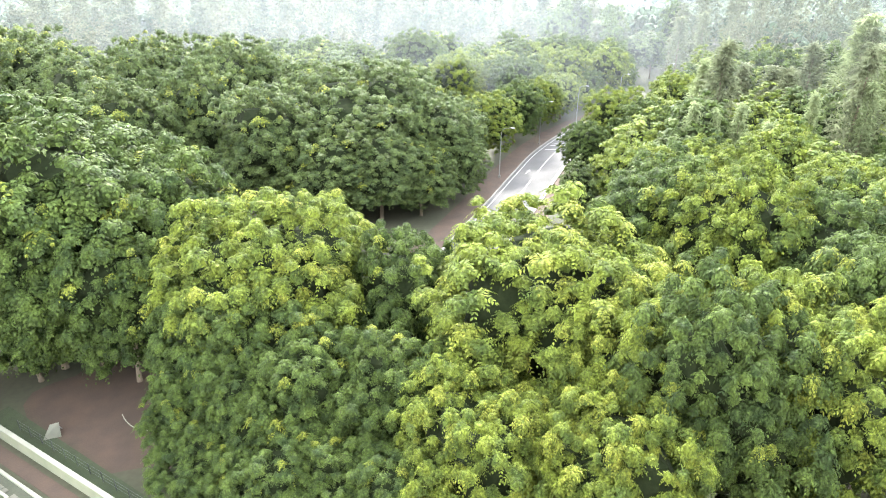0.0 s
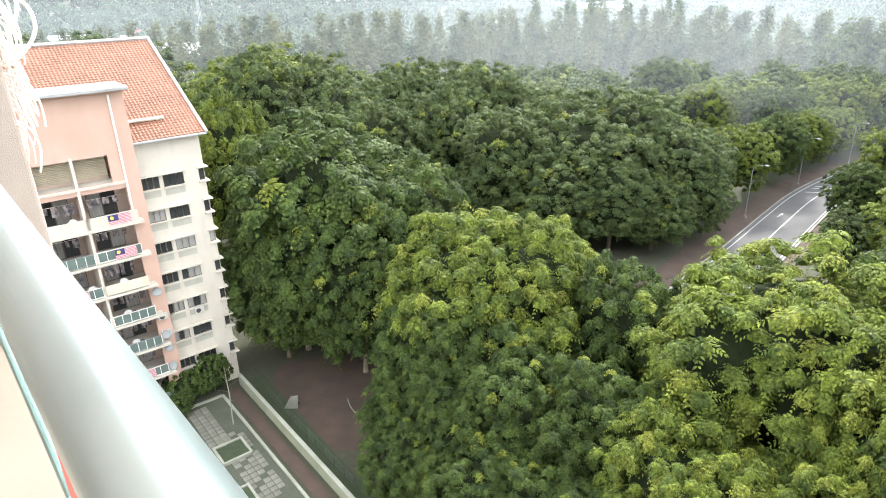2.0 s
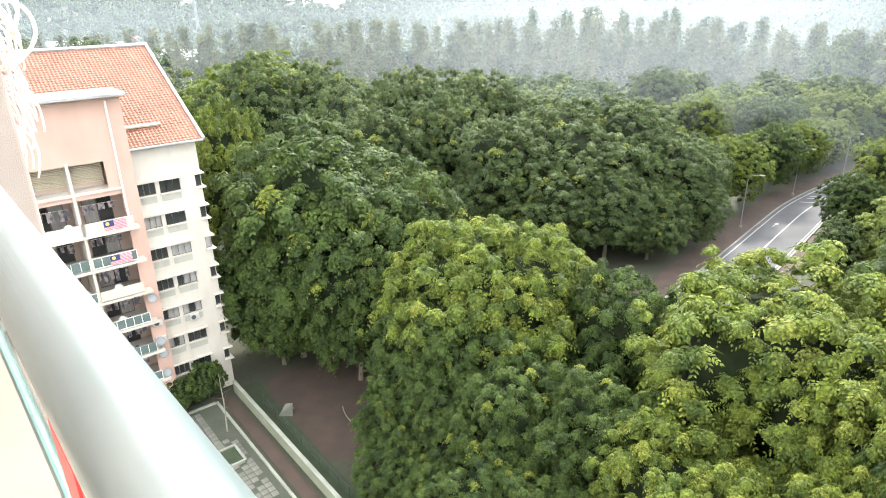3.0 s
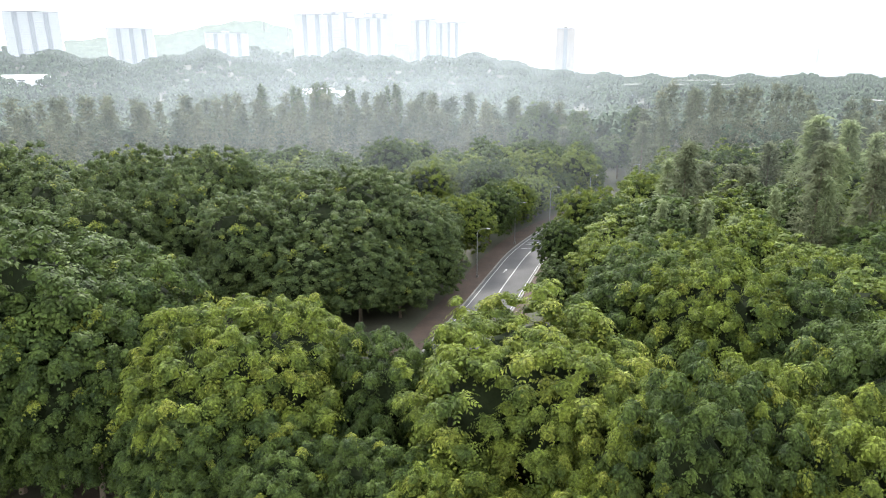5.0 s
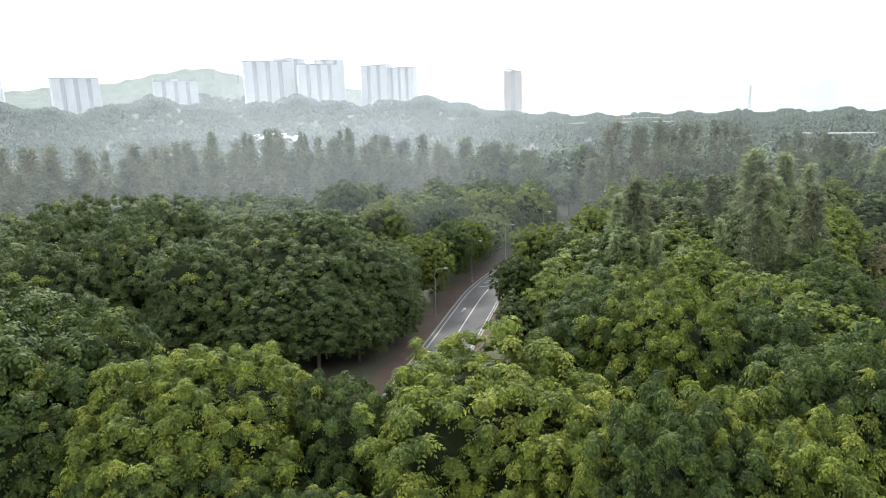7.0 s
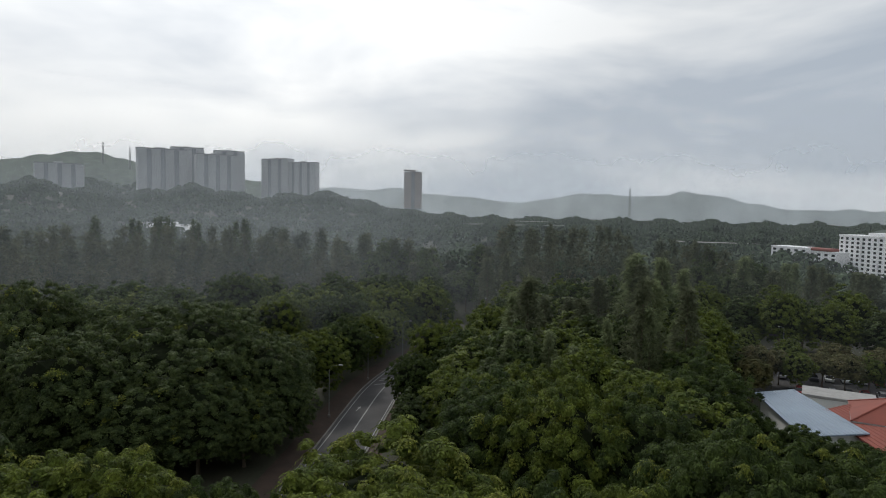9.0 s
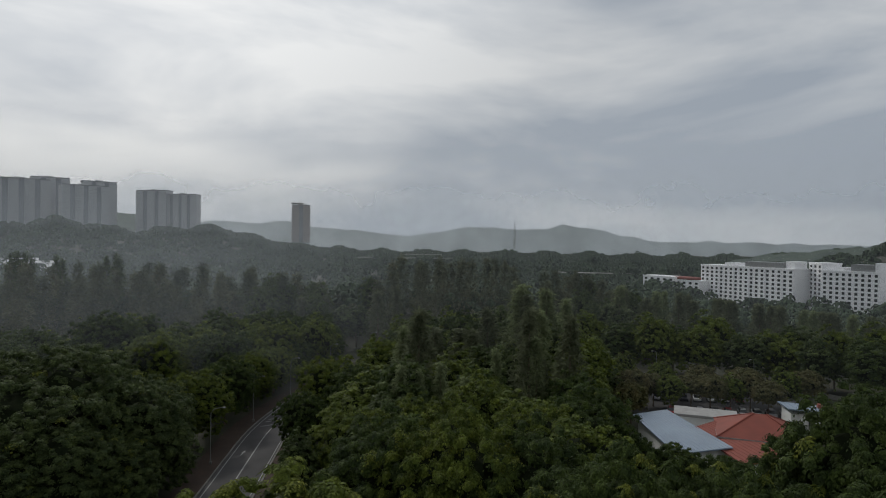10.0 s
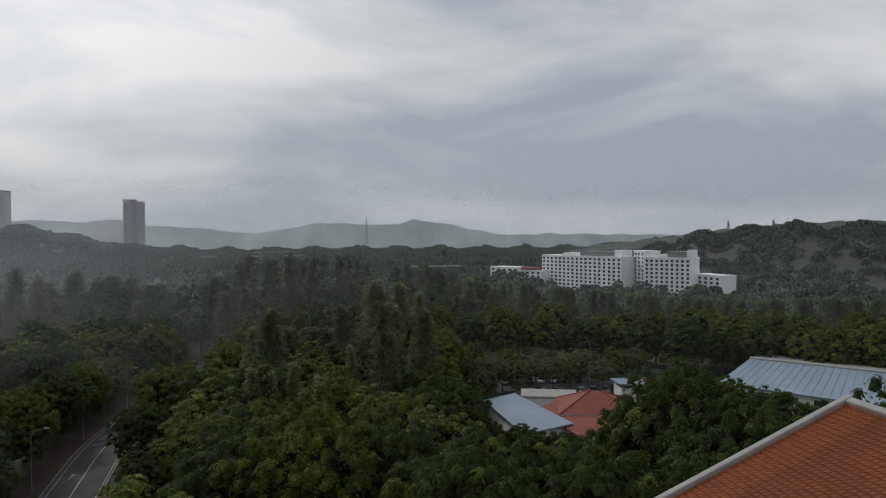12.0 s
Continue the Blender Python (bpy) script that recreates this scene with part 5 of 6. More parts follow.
part("trunk", tube(tube(bmesh.new(), (0, 0, 0), (0.1, 0.1, 3.2), 0.07, 0.05), (0.1, 0.1, 3.1), (0.3, 0.0, 6.3), 0.05, 0.02), M["curb_white"], young)
for i in range(7):
    a, z = i * 2.4, 2.6 + i * 0.5
    part("twig", tube(bmesh.new(), (0.12, 0.06, z), (0.12 + math.cos(a) * 0.9, 0.06 + math.sin(a) * 0.9, z + 0.6), 0.02, 0.008, 5), M["bark"], young)

# ---- the balcony from which one looks ----
AX, OUT = Vector((-0.925, 0.379, 0)).normalized(), Vector((0.379, 0.925, 0)).normalized()
BALC = Matrix.Translation((0, 0, EYE)) @ Matrix(((AX.x, -OUT.x, 0, 0), (AX.y, -OUT.y, 0, 0), (0, 0, 1, 0), (0, 0, 0, 1)))   # x along the rail, y inwards
M["stucco"] = material("cream_stucco", (0.43, 0.375, 0.32), (0.38, 0.32, 0.275), scale=6, rough=0.95, bump=0.35, bump_scale=240, fine=0.1)
M["balcony_floor"] = material("beige_floor", (0.19, 0.155, 0.12), (0.16, 0.13, 0.10), scale=3, rough=0.7, fine=0.06)
M["glass_teal"] = glass_material("teal_glass", (0.58, 0.70, 0.68), 0.08)
M["teal_bar"] = material("teal_grey_bar", (0.10, 0.16, 0.155), (0.08, 0.13, 0.125), scale=4, rough=0.4)
M["green_plastic"] = material("green_plastic", (0.16, 0.45, 0.03), (0.12, 0.38, 0.02), scale=5, rough=0.4)
M["red_reflection"] = material("red_reflection", (0.7, 0.04, 0.04), (0.6, 0.03, 0.03), scale=5, rough=0.35)
M["strand"] = material("white_strand", (0.78, 0.72, 0.66), (0.66, 0.58, 0.52), scale=8, rough=0.9)
rail = thing("balcony_railing", "white painted round hand rail over a glass panel", "railing", BALC)
bm = tube(bmesh.new(), (-3.5, -0.0588, -0.243), (2.6, -0.0588, -0.243), 0.0325, sides=40)
for f in bm.faces:
    f.smooth = len(f.verts) == 4
part("hand_rail", bm, M["steel_white"], rail, "glossy white round hand rail")
part("glass_panel", boxed(-3.5, 2.59, -0.064, -0.054, -0.62, -0.272), M["glass_teal"], rail, "clear teal-tinted glass panel").visible_shadow = False
part("glass_clip_bar", boxed(-3.5, 2.59, -0.067, -0.051, -0.290, -0.272, bevel=0.003), M["bar_grey"], rail)
part("bottom_bar", boxed(-3.5, 2.59, -0.064, -0.045, -0.66, -0.62, bevel=0.006), M["teal_bar"], rail, "teal-grey bottom rail")
part("clip", boxed(1.24, 1.38, -0.052, -0.034, -0.49, -0.40, bevel=0.01), M["green_plastic"], rail, "bright green plastic clip")
# strip coloured red in place of a reflection in the glass
part("tag", boxed(0.49, 0.58, -0.039, -0.036, -0.52, -0.34, bevel=0.001), M["red_reflection"], rail, "red strip that imitates a reflection on the glass")
fin = thing("wall_fin", "rough cream stucco wall at the end of the balcony", "wall", BALC, kind="structure")
fin_bm = boxed(2.6, 2.78, -0.319, 1.5, -1.3, 2.2, bevel=0.012)
part("wall", fin_bm, M["stucco"], fin)
own = thing("wall_own_block", "plain cream wall of the viewer's own block", "wall", BALC, kind="structure")
part("wall", boxed(-14, 9, 1.5, 1.7, -EYE, 3.0), M["cream"], own)
part("floor_slab", boxed(-3.6, 2.6, -0.08, 1.5, -1.32, -1.12), M["balcony_floor"], own, "cream balcony floor")
part("wall", boxed(-3.74, -3.6, -0.08, 1.5, -1.3, 1.5), M["stucco"], own)
mop = thing("frayed_mop", "frayed white rope strands hanging over the wall's edge", "mop", BALC @ Matrix.Translation((2.6, -0.319, 0)) @ Matrix.Scale(2.36, 4) @ Matrix.Translation((-1.1, 0.135, 0)))
mr = random.Random(3)
for i in range(90):
    z0 = 0.02 - 0.20 * (i / 90) + mr.uniform(-0.02, 0.02)
    x = 1.1 + mr.uniform(-0.01, 0.13)
    reach = mr.uniform(0.01, 0.045) * (1.0 if i > 10 else 1.4)
    dz = mr.uniform(-0.07, -0.015)
    y0 = -0.130
    st = curve_tube("strand", [(x, y0, z0 + 0.02), (x + mr.uniform(-0.01, 0.01), y0 - reach * 0.7, z0 + 0.012), (x + mr.uniform(-0.01, 0.01), y0 - reach, z0 + dz * 0.5), (x, y0 - reach * mr.uniform(0.5, 1.2), z0 + dz)], 0.0016, M["strand"], mop)
for k, (a, b) in enumerate(((0.02, 0.045), (-0.012, 0.06))):
    curve_tube("loop", [(1.1, -0.13, a), (1.1, -0.16, a + 0.02), (1.1, -0.13 - b, a - 0.005), (1.1, -0.125 - b, a - 0.05), (1.1, -0.15, a - 0.075)], 0.0028, M["strand"], mop)

# ---- roof of the own block's lower wing ----
SR = math.radians(24)
RU = (-BY).normalized()
RX = Vector((RU.y, -RU.x, 0))
apex = Vector((16.98, 7.95, 32.3))
ROOF_W = Matrix(((RX.x, RU.x, 0, 0), (RX.y, RU.y, 0, 0), (0, 0, 1, 0), (0, 0, 0, 1)))
LW = 6.2 / math.cos(SR)
wing = thing("tiled_roof", "orange terracotta tiled roof with grey-white cappings", "roof", Matrix.Translation(apex - RU * 6.2 - Vector((0, 0, 6.2 * math.tan(SR)))) @ ROOF_W @ Matrix.Rotation(SR, 4, "X"))
part("deck", boxed(0.1, 22, -0.1, LW, -0.2, -0.04), M["capping"], wing)
part("verge_capping", boxed(-0.10, 0.10, -0.2, LW + 0.15, -0.2, 0.16, bevel=0.04), M["capping"], wing, "grey-white verge capping")
part("ridge_capping", boxed(0.10, 22, LW - 0.10, LW + 0.10, -0.2, 0.15, bevel=0.04), M["capping"], wing, "grey-white ridge capping")
part("soffit", boxed(0.1, 22, -0.12, 0.0, -0.4, -0.2), M["capping"], wing)
wing_wall = thing("wall_wing", "cream end wall of the own block's lower wing", "wall", Matrix.Translation((apex.x, apex.y, 0)) @ ROOF_W, kind="structure")
bm = bmesh.new()
vs = [bm.verts.new(c) for c in ((0.4, -5.6, 0), (0.4, 8, 0), (0.4, 8, 28.5), (0.4, 0, 31.8), (0.4, -5.6, 29.4))]
bm.faces.new(vs)
bmesh.ops.solidify(bm, geom=bm.faces[:], thickness=0.25)
part("wall", bm, M["cream"], wing_wall)
part("wall", boxed(0.7, 22, -5.6, -5.35, 0, 29.3), M["cream"], wing_wall)
back_slope = part("back_slope", boxed(-0.1, 22, -LW, 0, -0.2, -0.04), M["tile_sheet"], wing)
back_slope.matrix_basis = Matrix.Translation((0, LW, 0)) @ Matrix.Rotation(-2 * SR, 4, "X") @ Matrix.Translation((0, LW, 0))


# ---- low buildings and car park on the right ----
M["blue_sheet"] = material("blue_grey_metal_sheet", (0.23, 0.29, 0.36), (0.18, 0.23, 0.29), scale=0.15, rough=0.45, fine=0.1, stains=0.12)
M["red_roof"] = material("red_brown_roof", (0.25, 0.062, 0.040), (0.185, 0.047, 0.032), scale=0.4, rough=0.75, fine=0.2)
M["white_wall"] = material("white_wall", (0.72, 0.72, 0.70), (0.60, 0.60, 0.58), scale=0.3, rough=0.85, stains=0.12)


def roof_slab(name, corners, thick, mat, parent, ribs=0, label=""):
    """A sloping roof sheet through four corners, with raised seams from the first edge to the opposite one."""
    bm = bmesh.new()
    c = [Vector(q) for q in corners]
    f = bm.faces.new([bm.verts.new(q) for q in c])
    bm.normal_update()
    if f.normal.z < 0:
        f.normal_flip()
    n = f.normal.copy()
    bmesh.ops.solidify(bm, geom=[f], thickness=thick)
    ob = part(name, bm, mat, parent, label)
    for i in range(1, ribs):
        a, b = c[0].lerp(c[1], i / ribs), c[3].lerp(c[2], i / ribs)
        part("seam", tube(bmesh.new(), a + n * 0.03, b + n * 0.03, 0.05, sides=4), mat, ob)
    return ob


shed = thing("metal_shed", "low shed with a blue-grey metal sheet roof", "shed")
roof_slab("roof", [(73, 100, 4.6), (81.5, 101, 4.6), (77, 79.5, 4.4), (66.5, 80, 4.2)], 0.2, M["blue_sheet"], shed, 14, "blue-grey seamed metal roof")
for a, b in (((67.5, 81), (76.3, 80.6)), ((76.3, 80.6), (80.8, 100)), ((80.8, 100), (74, 99.5)), ((74, 99.5), (67.5, 81))):
    d = Vector((b[0] - a[0], b[1] - a[1], 0))
    w = part("wall", boxed(0, d.length, -0.1, 0.1, 0, 4.1), M["white_wall"], shed)
    w.matrix_basis = pose(a[0], a[1], 0, 0, 0, math.degrees(math.atan2(d.y, d.x)))


def hip_house(name, cx, cy, w, d, eave, top, turn, roof_mat, label, wing=None):
    h = thing(name, label, "house", pose(cx, cy, 0, 0, 0, turn))
    part("wall", boxed(-w / 2 + 0.6, w / 2 - 0.6, -d / 2 + 0.6, d / 2 - 0.6, 0, eave), M["white_wall"], h)
    bm = bmesh.new()
    r = max(0.05, (w - d) / 2)
    vs = [bm.verts.new(c) for c in ((-w / 2, -d / 2, eave), (w / 2, -d / 2, eave), (w / 2, d / 2, eave), (-w / 2, d / 2, eave), (-r, 0, top), (r, 0, top))]
    for q in ((0, 1, 5, 4), (1, 2, 5), (2, 3, 4, 5), (3, 0, 4), (3, 2, 1, 0)):
        bm.faces.new([vs[i] for i in q])
    rf = part("roof", bm, roof_mat, h)
    for a, b in ((0, 4), (1, 5), (2, 5), (3, 4)):
        P = ((-w / 2, -d / 2, eave), (w / 2, -d / 2, eave), (w / 2, d / 2, eave), (-w / 2, d / 2, eave), (-r, 0, top), (r, 0, top))
        part("hip_ridge", tube(bmesh.new(), P[a], P[b], 0.16, sides=6), roof_mat, rf)
    part("fascia", boxed(-w / 2 - 0.02, w / 2 + 0.02, -d / 2 - 0.02, d / 2 + 0.02, eave - 0.25, eave - 0.01), M["capping"], h)
    for i in range(3):
        fr = part("window", boxed(-w / 2 + 1.2 + i * (w - 3.2) / 2, -w / 2 + 2.2 + i * (w - 3.2) / 2, -d / 2 + 0.55, -d / 2 + 0.6, eave - 1.9, eave - 0.8), M["pane"], h)
    return h


hip_house("red_roof_house", 87.5, 84.5, 14, 12, 4.6, 7.6, -40, M["red_roof"], "white house with a red-brown hipped roof")
lean = thing("lean_to", "lower red-brown lean-to roof beside the house", "house")
roof_slab("roof", [(77.5, 90, 4.4), (84.5, 91.5, 4.8), (83, 74.5, 4.3), (74, 74, 3.7)], 0.25, M["red_roof"], lean, 10)
part("wall", boxed(77.5, 82, 76.5, 88.5, 0, 3.7), M["white_wall"], lean)
flat = thing("flat_roof_house", "low white building with a flat roof and parapet", "house", pose(88.5, 98.5, 0, 0, 0, -40))
part("wall", boxed(-5.5, 5.5, -3, 3, 0, 3.7), M["white_wall"], flat)
part("parapet", boxed(-5.7, 5.7, -3.2, 3.2, 3.7, 4.2, bevel=0.03), M["capping"], flat)
mono = thing("mono_pitch_house", "small white house with a grey single-pitch roof", "house", pose(108.5, 93.0, 0, 0, 0, -32))
part("wall", boxed(-4, 4, -3, 3, 0, 4.3), M["white_wall"], mono)
roof_slab("roof", [(-4.6, -3.8, 5.4), (4.6, -3.8, 4.9), (4.6, 3.8, 4.5), (-4.6, 3.8, 5.0)], 0.25, M["blue_sheet"], mono, 6)
part("water_tank", boxed(1.5, 2.7, -0.5, 0.5, 5.0, 5.8, bevel=0.06), M["red_roof"], mono, "red water tank on the roof")
for i in range(3):
    part("window", boxed(-3.2 + i * 2.3, -2.0 + i * 2.3, -3.05, -3.0, 1.6, 2.9), M["pane"], mono)
hall = thing("warehouse", "large hall with a pale blue-grey metal roof", "warehouse")
roof_slab("roof", [(141, 87, 7.4), (150, 60, 7.4), (128, 51, 5.6), (119, 80.5, 5.8)], 0.3, M["blue_sheet"], hall, 20, "pale blue-grey seamed metal roof")
roof_slab("roof", [(141, 87, 7.4), (150, 60, 7.4), (168, 66, 6.4), (160, 93, 6.4)], 0.3, M["capping"], hall, 12, "grey-brown weathered metal roof")
part("ridge_vent", tube(bmesh.new(), (141, 87, 7.5), (150, 60, 7.5), 0.4, sides=6), M["capping"], hall, "grey ridge vent")
for a, b in (((120, 79.8), (128.6, 52)), ((128.6, 52), (149, 61)), ((120, 79.8), (141, 86))):
    d = Vector((b[0] - a[0], b[1] - a[1], 0))
    w = part("wall", boxed(0, d.length, -0.12, 0.12, 0, 5.3), M["white_wall"], hall)
    w.matrix_basis = pose(a[0], a[1], 0, 0, 0, math.degrees(math.atan2(d.y, d.x)))
    for i in range(int(d.length / 5)):
        part("window", boxed(1.5 + i * 5, 3.8 + i * 5, 0.12, 0.16, 3.4, 4.8), M["pane"], w)
        part("window", boxed(1.5 + i * 5, 3.8 + i * 5, -0.16, -0.12, 3.4, 4.8), M["pane"], w)
lot = new("car_park", mesh_from("car_park", [(84, 104, 0.04), (112, 96, 0.04), (134, 116, 0.04), (122, 137, 0.04), (101, 154, 0.04), (86, 158, 0.04), (84, 128, 0.04)], [(0, 1, 2, 3, 4, 5, 6)]))
lot.data.materials.append(M["asphalt"])
tagged(lot, "grey asphalt car park behind the houses", "car park", kind="structure")
lane_w = thing("retaining_wall", "low pale grey concrete wall behind the car park", "wall", kind="structure")
line = catmull([(84, 160), (100, 155), (119, 137.5), (134, 120), (142, 100)], 6)
ww = part_of("wall", ribbon(line, -0.2, 0.2, 1.1, 1.1, "wall"), M["kerb"], lane_w)


def car(x, y, turn, colour, name):
    M.setdefault("car_" + name, material("car_paint_" + name, colour, tuple(c * 0.9 for c in colour), scale=1, rough=0.3, fine=0.03))
    M.setdefault("tyre", material("tyre_rubber", (0.03, 0.03, 0.03), (0.02, 0.02, 0.02), rough=0.8))
    c = thing("car", name + " parked hatchback car on asphalt", "car", pose(x, y, 0.05, 0, 0, turn), group="parked cars")
    bm = boxed(-2.05, 2.05, -0.82, 0.82, 0.32, 0.88, bevel=0.12)
    part("body", bm, M["car_" + name], c)
    bm = bmesh.new()
    bmesh.ops.create_cone(bm, cap_ends=True, segments=4, radius1=1.5, radius2=1.12, depth=0.58, matrix=Matrix.Translation((-0.15, 0, 1.16)) @ Matrix.Diagonal((1.15, 0.72, 1, 1)) @ Matrix.Rotation(math.pi / 4, 4, "Z"))
    part("cabin", bm, M["pane"], c)
    part("roof", boxed(-1.0, 0.7, -0.56, 0.56, 1.44, 1.49, bevel=0.02), M["car_" + name], c)
    for sx in (-1.3, 1.3):
        for sy in (-0.75, 0.75):
            part("wheel", tube(bmesh.new(), (sx, sy - 0.1, 0.3), (sx, sy + 0.1, 0.3), 0.31, sides=14), M["tyre"], c)


cr = random.Random(12)
PAINTS = [((0.75, 0.75, 0.75), "white"), ((0.45, 0.46, 0.48), "silver"), ((0.05, 0.05, 0.06), "black"), ((0.35, 0.04, 0.04), "dark red"), ((0.75, 0.75, 0.75), "white")]
for i in range(9):
    col, nm = PAINTS[cr.randrange(5)]
    car(92 + i * 2.75, 112.5 - i * 1.15, 55 + cr.uniform(-3, 3), col, nm)
for i in range(7):
    col, nm = PAINTS[cr.randrange(5)]
    car(97 + i * 2.8, 124 - i * 1.3, 55 + cr.uniform(-3, 3), col, nm)
for i, (az, d, h) in enumerate(((-34.5, 152, 8.5), (-36.3, 146, 9.5), (-37.8, 150, 8.0), (-39.2, 147, 8.8), (-40.8, 152, 8.2), (-42.3, 149, 9.0), (-43.8, 152, 8.4), (-45.3, 155, 9.5), (-46.6, 150, 8.5), (-38.5, 160, 9.0), (-41.6, 163, 8.5), (-44.6, 164, 8.5), (-47.8, 158, 9.8), (-36.0, 134, 9.0), (-49.3, 160, 10.0), (-35.2, 166, 9.5))):
    p = polar(az, d)
    plant("rust" if i % 3 else "far_c", p.x, p.y, h, 3.6, "small tree with thin brownish leaves by the car park", group="car park trees")
for az, d in ((-52.5, 122), (-54.5, 118), (-53.5, 132), (-57, 118), (-60, 112), (-63, 106), (-66, 104)):
    p = polar(az, d)
    plant("far_a", p.x, p.y, 12.5, 5.2, "round-crowned green tree of the wood", group="trees of the wood")


# ---- street lamps along the road ----
def street_lamp(x, y, aim):
    s = thing("street_lamp", "grey steel street lamp with a single curved arm", "street lamp", pose(x, y, 0, 0, 0, aim), group="street lamps along the road")
    part("pole", tube(bmesh.new(), (0, 0, 0), (0, 0, 8.2), 0.08, 0.05), M["bar_grey"], s)
    part("base", boxed(-0.2, 0.2, -0.2, 0.2, 0, 0.5, bevel=0.03), M["kerb"], s)
    arm = curve_tube("arm", [(0, 0, 8.1), (0.15, 0, 8.7), (0.9, 0, 9.1), (1.9, 0, 9.2)], 0.032, M["bar_grey"], s)
    hd = part("head", boxed(1.7, 2.35, -0.13, 0.13, 9.12, 9.26, bevel=0.05), M["bar_grey"], s, "grey lamp head")
    part("lens", boxed(1.8, 2.28, -0.1, 0.1, 9.08, 9.12), M["curtain"], hd)


for x, y, aim in ((-1.2, 108.6, -15), (6.5, 131.4, -25), (15.6, 149.6, -35), (27.6, 167.0, -45), (42.6, 185.8, -50)):
    street_lamp(x, y, aim)
for az, d in ((-38.0, 172), (-45.5, 170), (-33, 176)):
    p = polar(az, d)
    street_lamp(p.x, p.y, 200)
arrow = part_of("arrow_mark", mesh_from("arrow_mark", [(-0.08, -1.2, 0), (0.08, -1.2, 0), (0.08, 0.3, 0), (0.35, 0.3, 0), (0, 1.3, 0), (-0.35, 0.3, 0), (-0.08, 0.3, 0)], [(0, 1, 2, 6), (3, 4, 5)]), M["paint_line"], road, "white painted arrow")
arrow.matrix_basis = pose(3.9, 112.5, 0.067, 0, 0, -20)
for i in range(5):
    t = 0.425 + i * 0.017
    p, d = along(t)
    s = part_of("hatch_mark", mesh_from("hatch_mark", [(-1.2, -0.15, 0), (1.2, -0.15, 0), (1.2, 0.15, 0), (-1.2, 0.15, 0)], [(0, 1, 2, 3)]), M["paint_line"], road, "white painted hatch bar")
    s.matrix_basis = Matrix.Translation(p + Vector((-1.5, 0.3, 0.067))) @ Matrix.Rotation(math.atan2(d.y, d.x) - 1.0, 4, "Z")
for i in range(9):
    t = 0.092 + i * 0.0095
    p, d = along(t)
    sd = Vector((d.y, -d.x, 0))
    s = part_of("rumble_mark", mesh_from("rumble_mark", [(-0.55, -0.16, 0), (0.55, -0.16, 0), (0.55, 0.16, 0), (-0.55, 0.16, 0)], [(0, 1, 2, 3)]), M["paint_line"], road, "white painted bar at the road's edge")
    s.matrix_basis = Matrix.Translation(p - sd * 2.75 + Vector((0, 0, 0.067))) @ Matrix.Rotation(math.atan2(d.y, d.x) + 1.57, 4, "Z")


# ---- white flats in the valley ----
M["flat_white"] = material("white_flats_render", (0.84, 0.84, 0.84), (0.76, 0.76, 0.77), scale=0.05, rough=0.85, fine=0.08)
pane_me = bpy.data.meshes.new("window")
bm = boxed(-0.95, 0.95, -0.06, 0.0, -0.1, 1.55)
bm.to_mesh(pane_me)
bm.free()
pane_me.materials.append(M["pane"])


def flats(a, b, depth, z0, z1, cols, rows, label, pent=0.0, side_cols=3):
    """A slab of flats between two ground points, windows on the front and the nearer end."""
    A, B = Vector((*a, 0)), Vector((*b, 0))
    d = B - A
    w = d.length
    h = thing("apartment_block", label, "building", pose(A.x, A.y, 0, 0, 0, math.degrees(math.atan2(d.y, d.x))), group="white flats in the valley")
    part("wall", boxed(0, w, 0, depth, z0, z1), M["flat_white"], h)
    part("parapet", boxed(-0.3, w + 0.3, -0.3, depth + 0.3, z1, z1 + 0.9), M["flat_white"], h)
    for r in range(rows):
        for c in range(cols):
            q = part_of("window", pane_me, None, h)
            q.matrix_basis = pose(w * (c + 0.5) / cols, -0.01, z1 - 2.4 - r * 2.95) @ Matrix.Diagonal((w / cols * 0.24, 1, 1.05, 1))
        for c in range(side_cols):
            q = part_of("window", pane_me, None, h)
            q.matrix_basis = pose(-0.01, depth * (c + 0.5) / side_cols, z1 - 2.4 - r * 2.95, 0, 0, -90)
    for c in range(1, cols, 3):
        part("pier", boxed(w * c / cols - 0.3, w * c / cols + 0.3, -0.5, 0, z0, z1), M["flat_white"], h)
    if pent:
        part("penthouse", boxed(w * 0.5, w * 0.9, 1.5, depth - 1.5, z1 + 0.9, z1 + pent), M["bar_grey"], h, "grey set-back top floor")
        part("stair_tower", boxed(w * 0.9, w * 0.985, 2.5, depth - 2.5, z1 + 0.9, z1 + pent + 1.2), M["flat_white"], h)
        part("stair_tower", boxed(w * 0.28, w * 0.38, 1, depth - 1, z1 + 0.9, z1 + 3.0), M["flat_white"], h)
    return h


def pz(az, d):
    return tuple(polar(az, d).xy)


flats(pz(-41.4, 545), pz(-48.2, 486), 16, -12, 20, 18, 9, "long white block of flats with rows of dark windows", 4.5)
flats(pz(-50.1, 482), pz(-53.8, 470), 18, -12, 20, 9, 10, "white block of flats with rows of dark windows", 5.0)
flats(pz(-49.25, 500), pz(-50.1, 482), 12, -12, 24.5, 3, 10, "narrow white end of a block of flats", 0.0)
flats(pz(-48.1, 540), pz(-49.3, 520), 10, -12, 12, 3, 6, "low white linking block", 0.0)
flats(pz(-53.9, 490), pz(-56.1, 470), 14, -12, 8.0, 5, 4, "low white house with dark windows", 0.0)
flats(pz(-36.8, 560), pz(-39.3, 540), 14, -12, 9.5, 5, 4, "low white house with dark windows", 0.0)
h = flats(pz(-39.4, 545), pz(-41.3, 530), 14, -12, 7.5, 4, 4, "low white house with a red roof", 0.0)
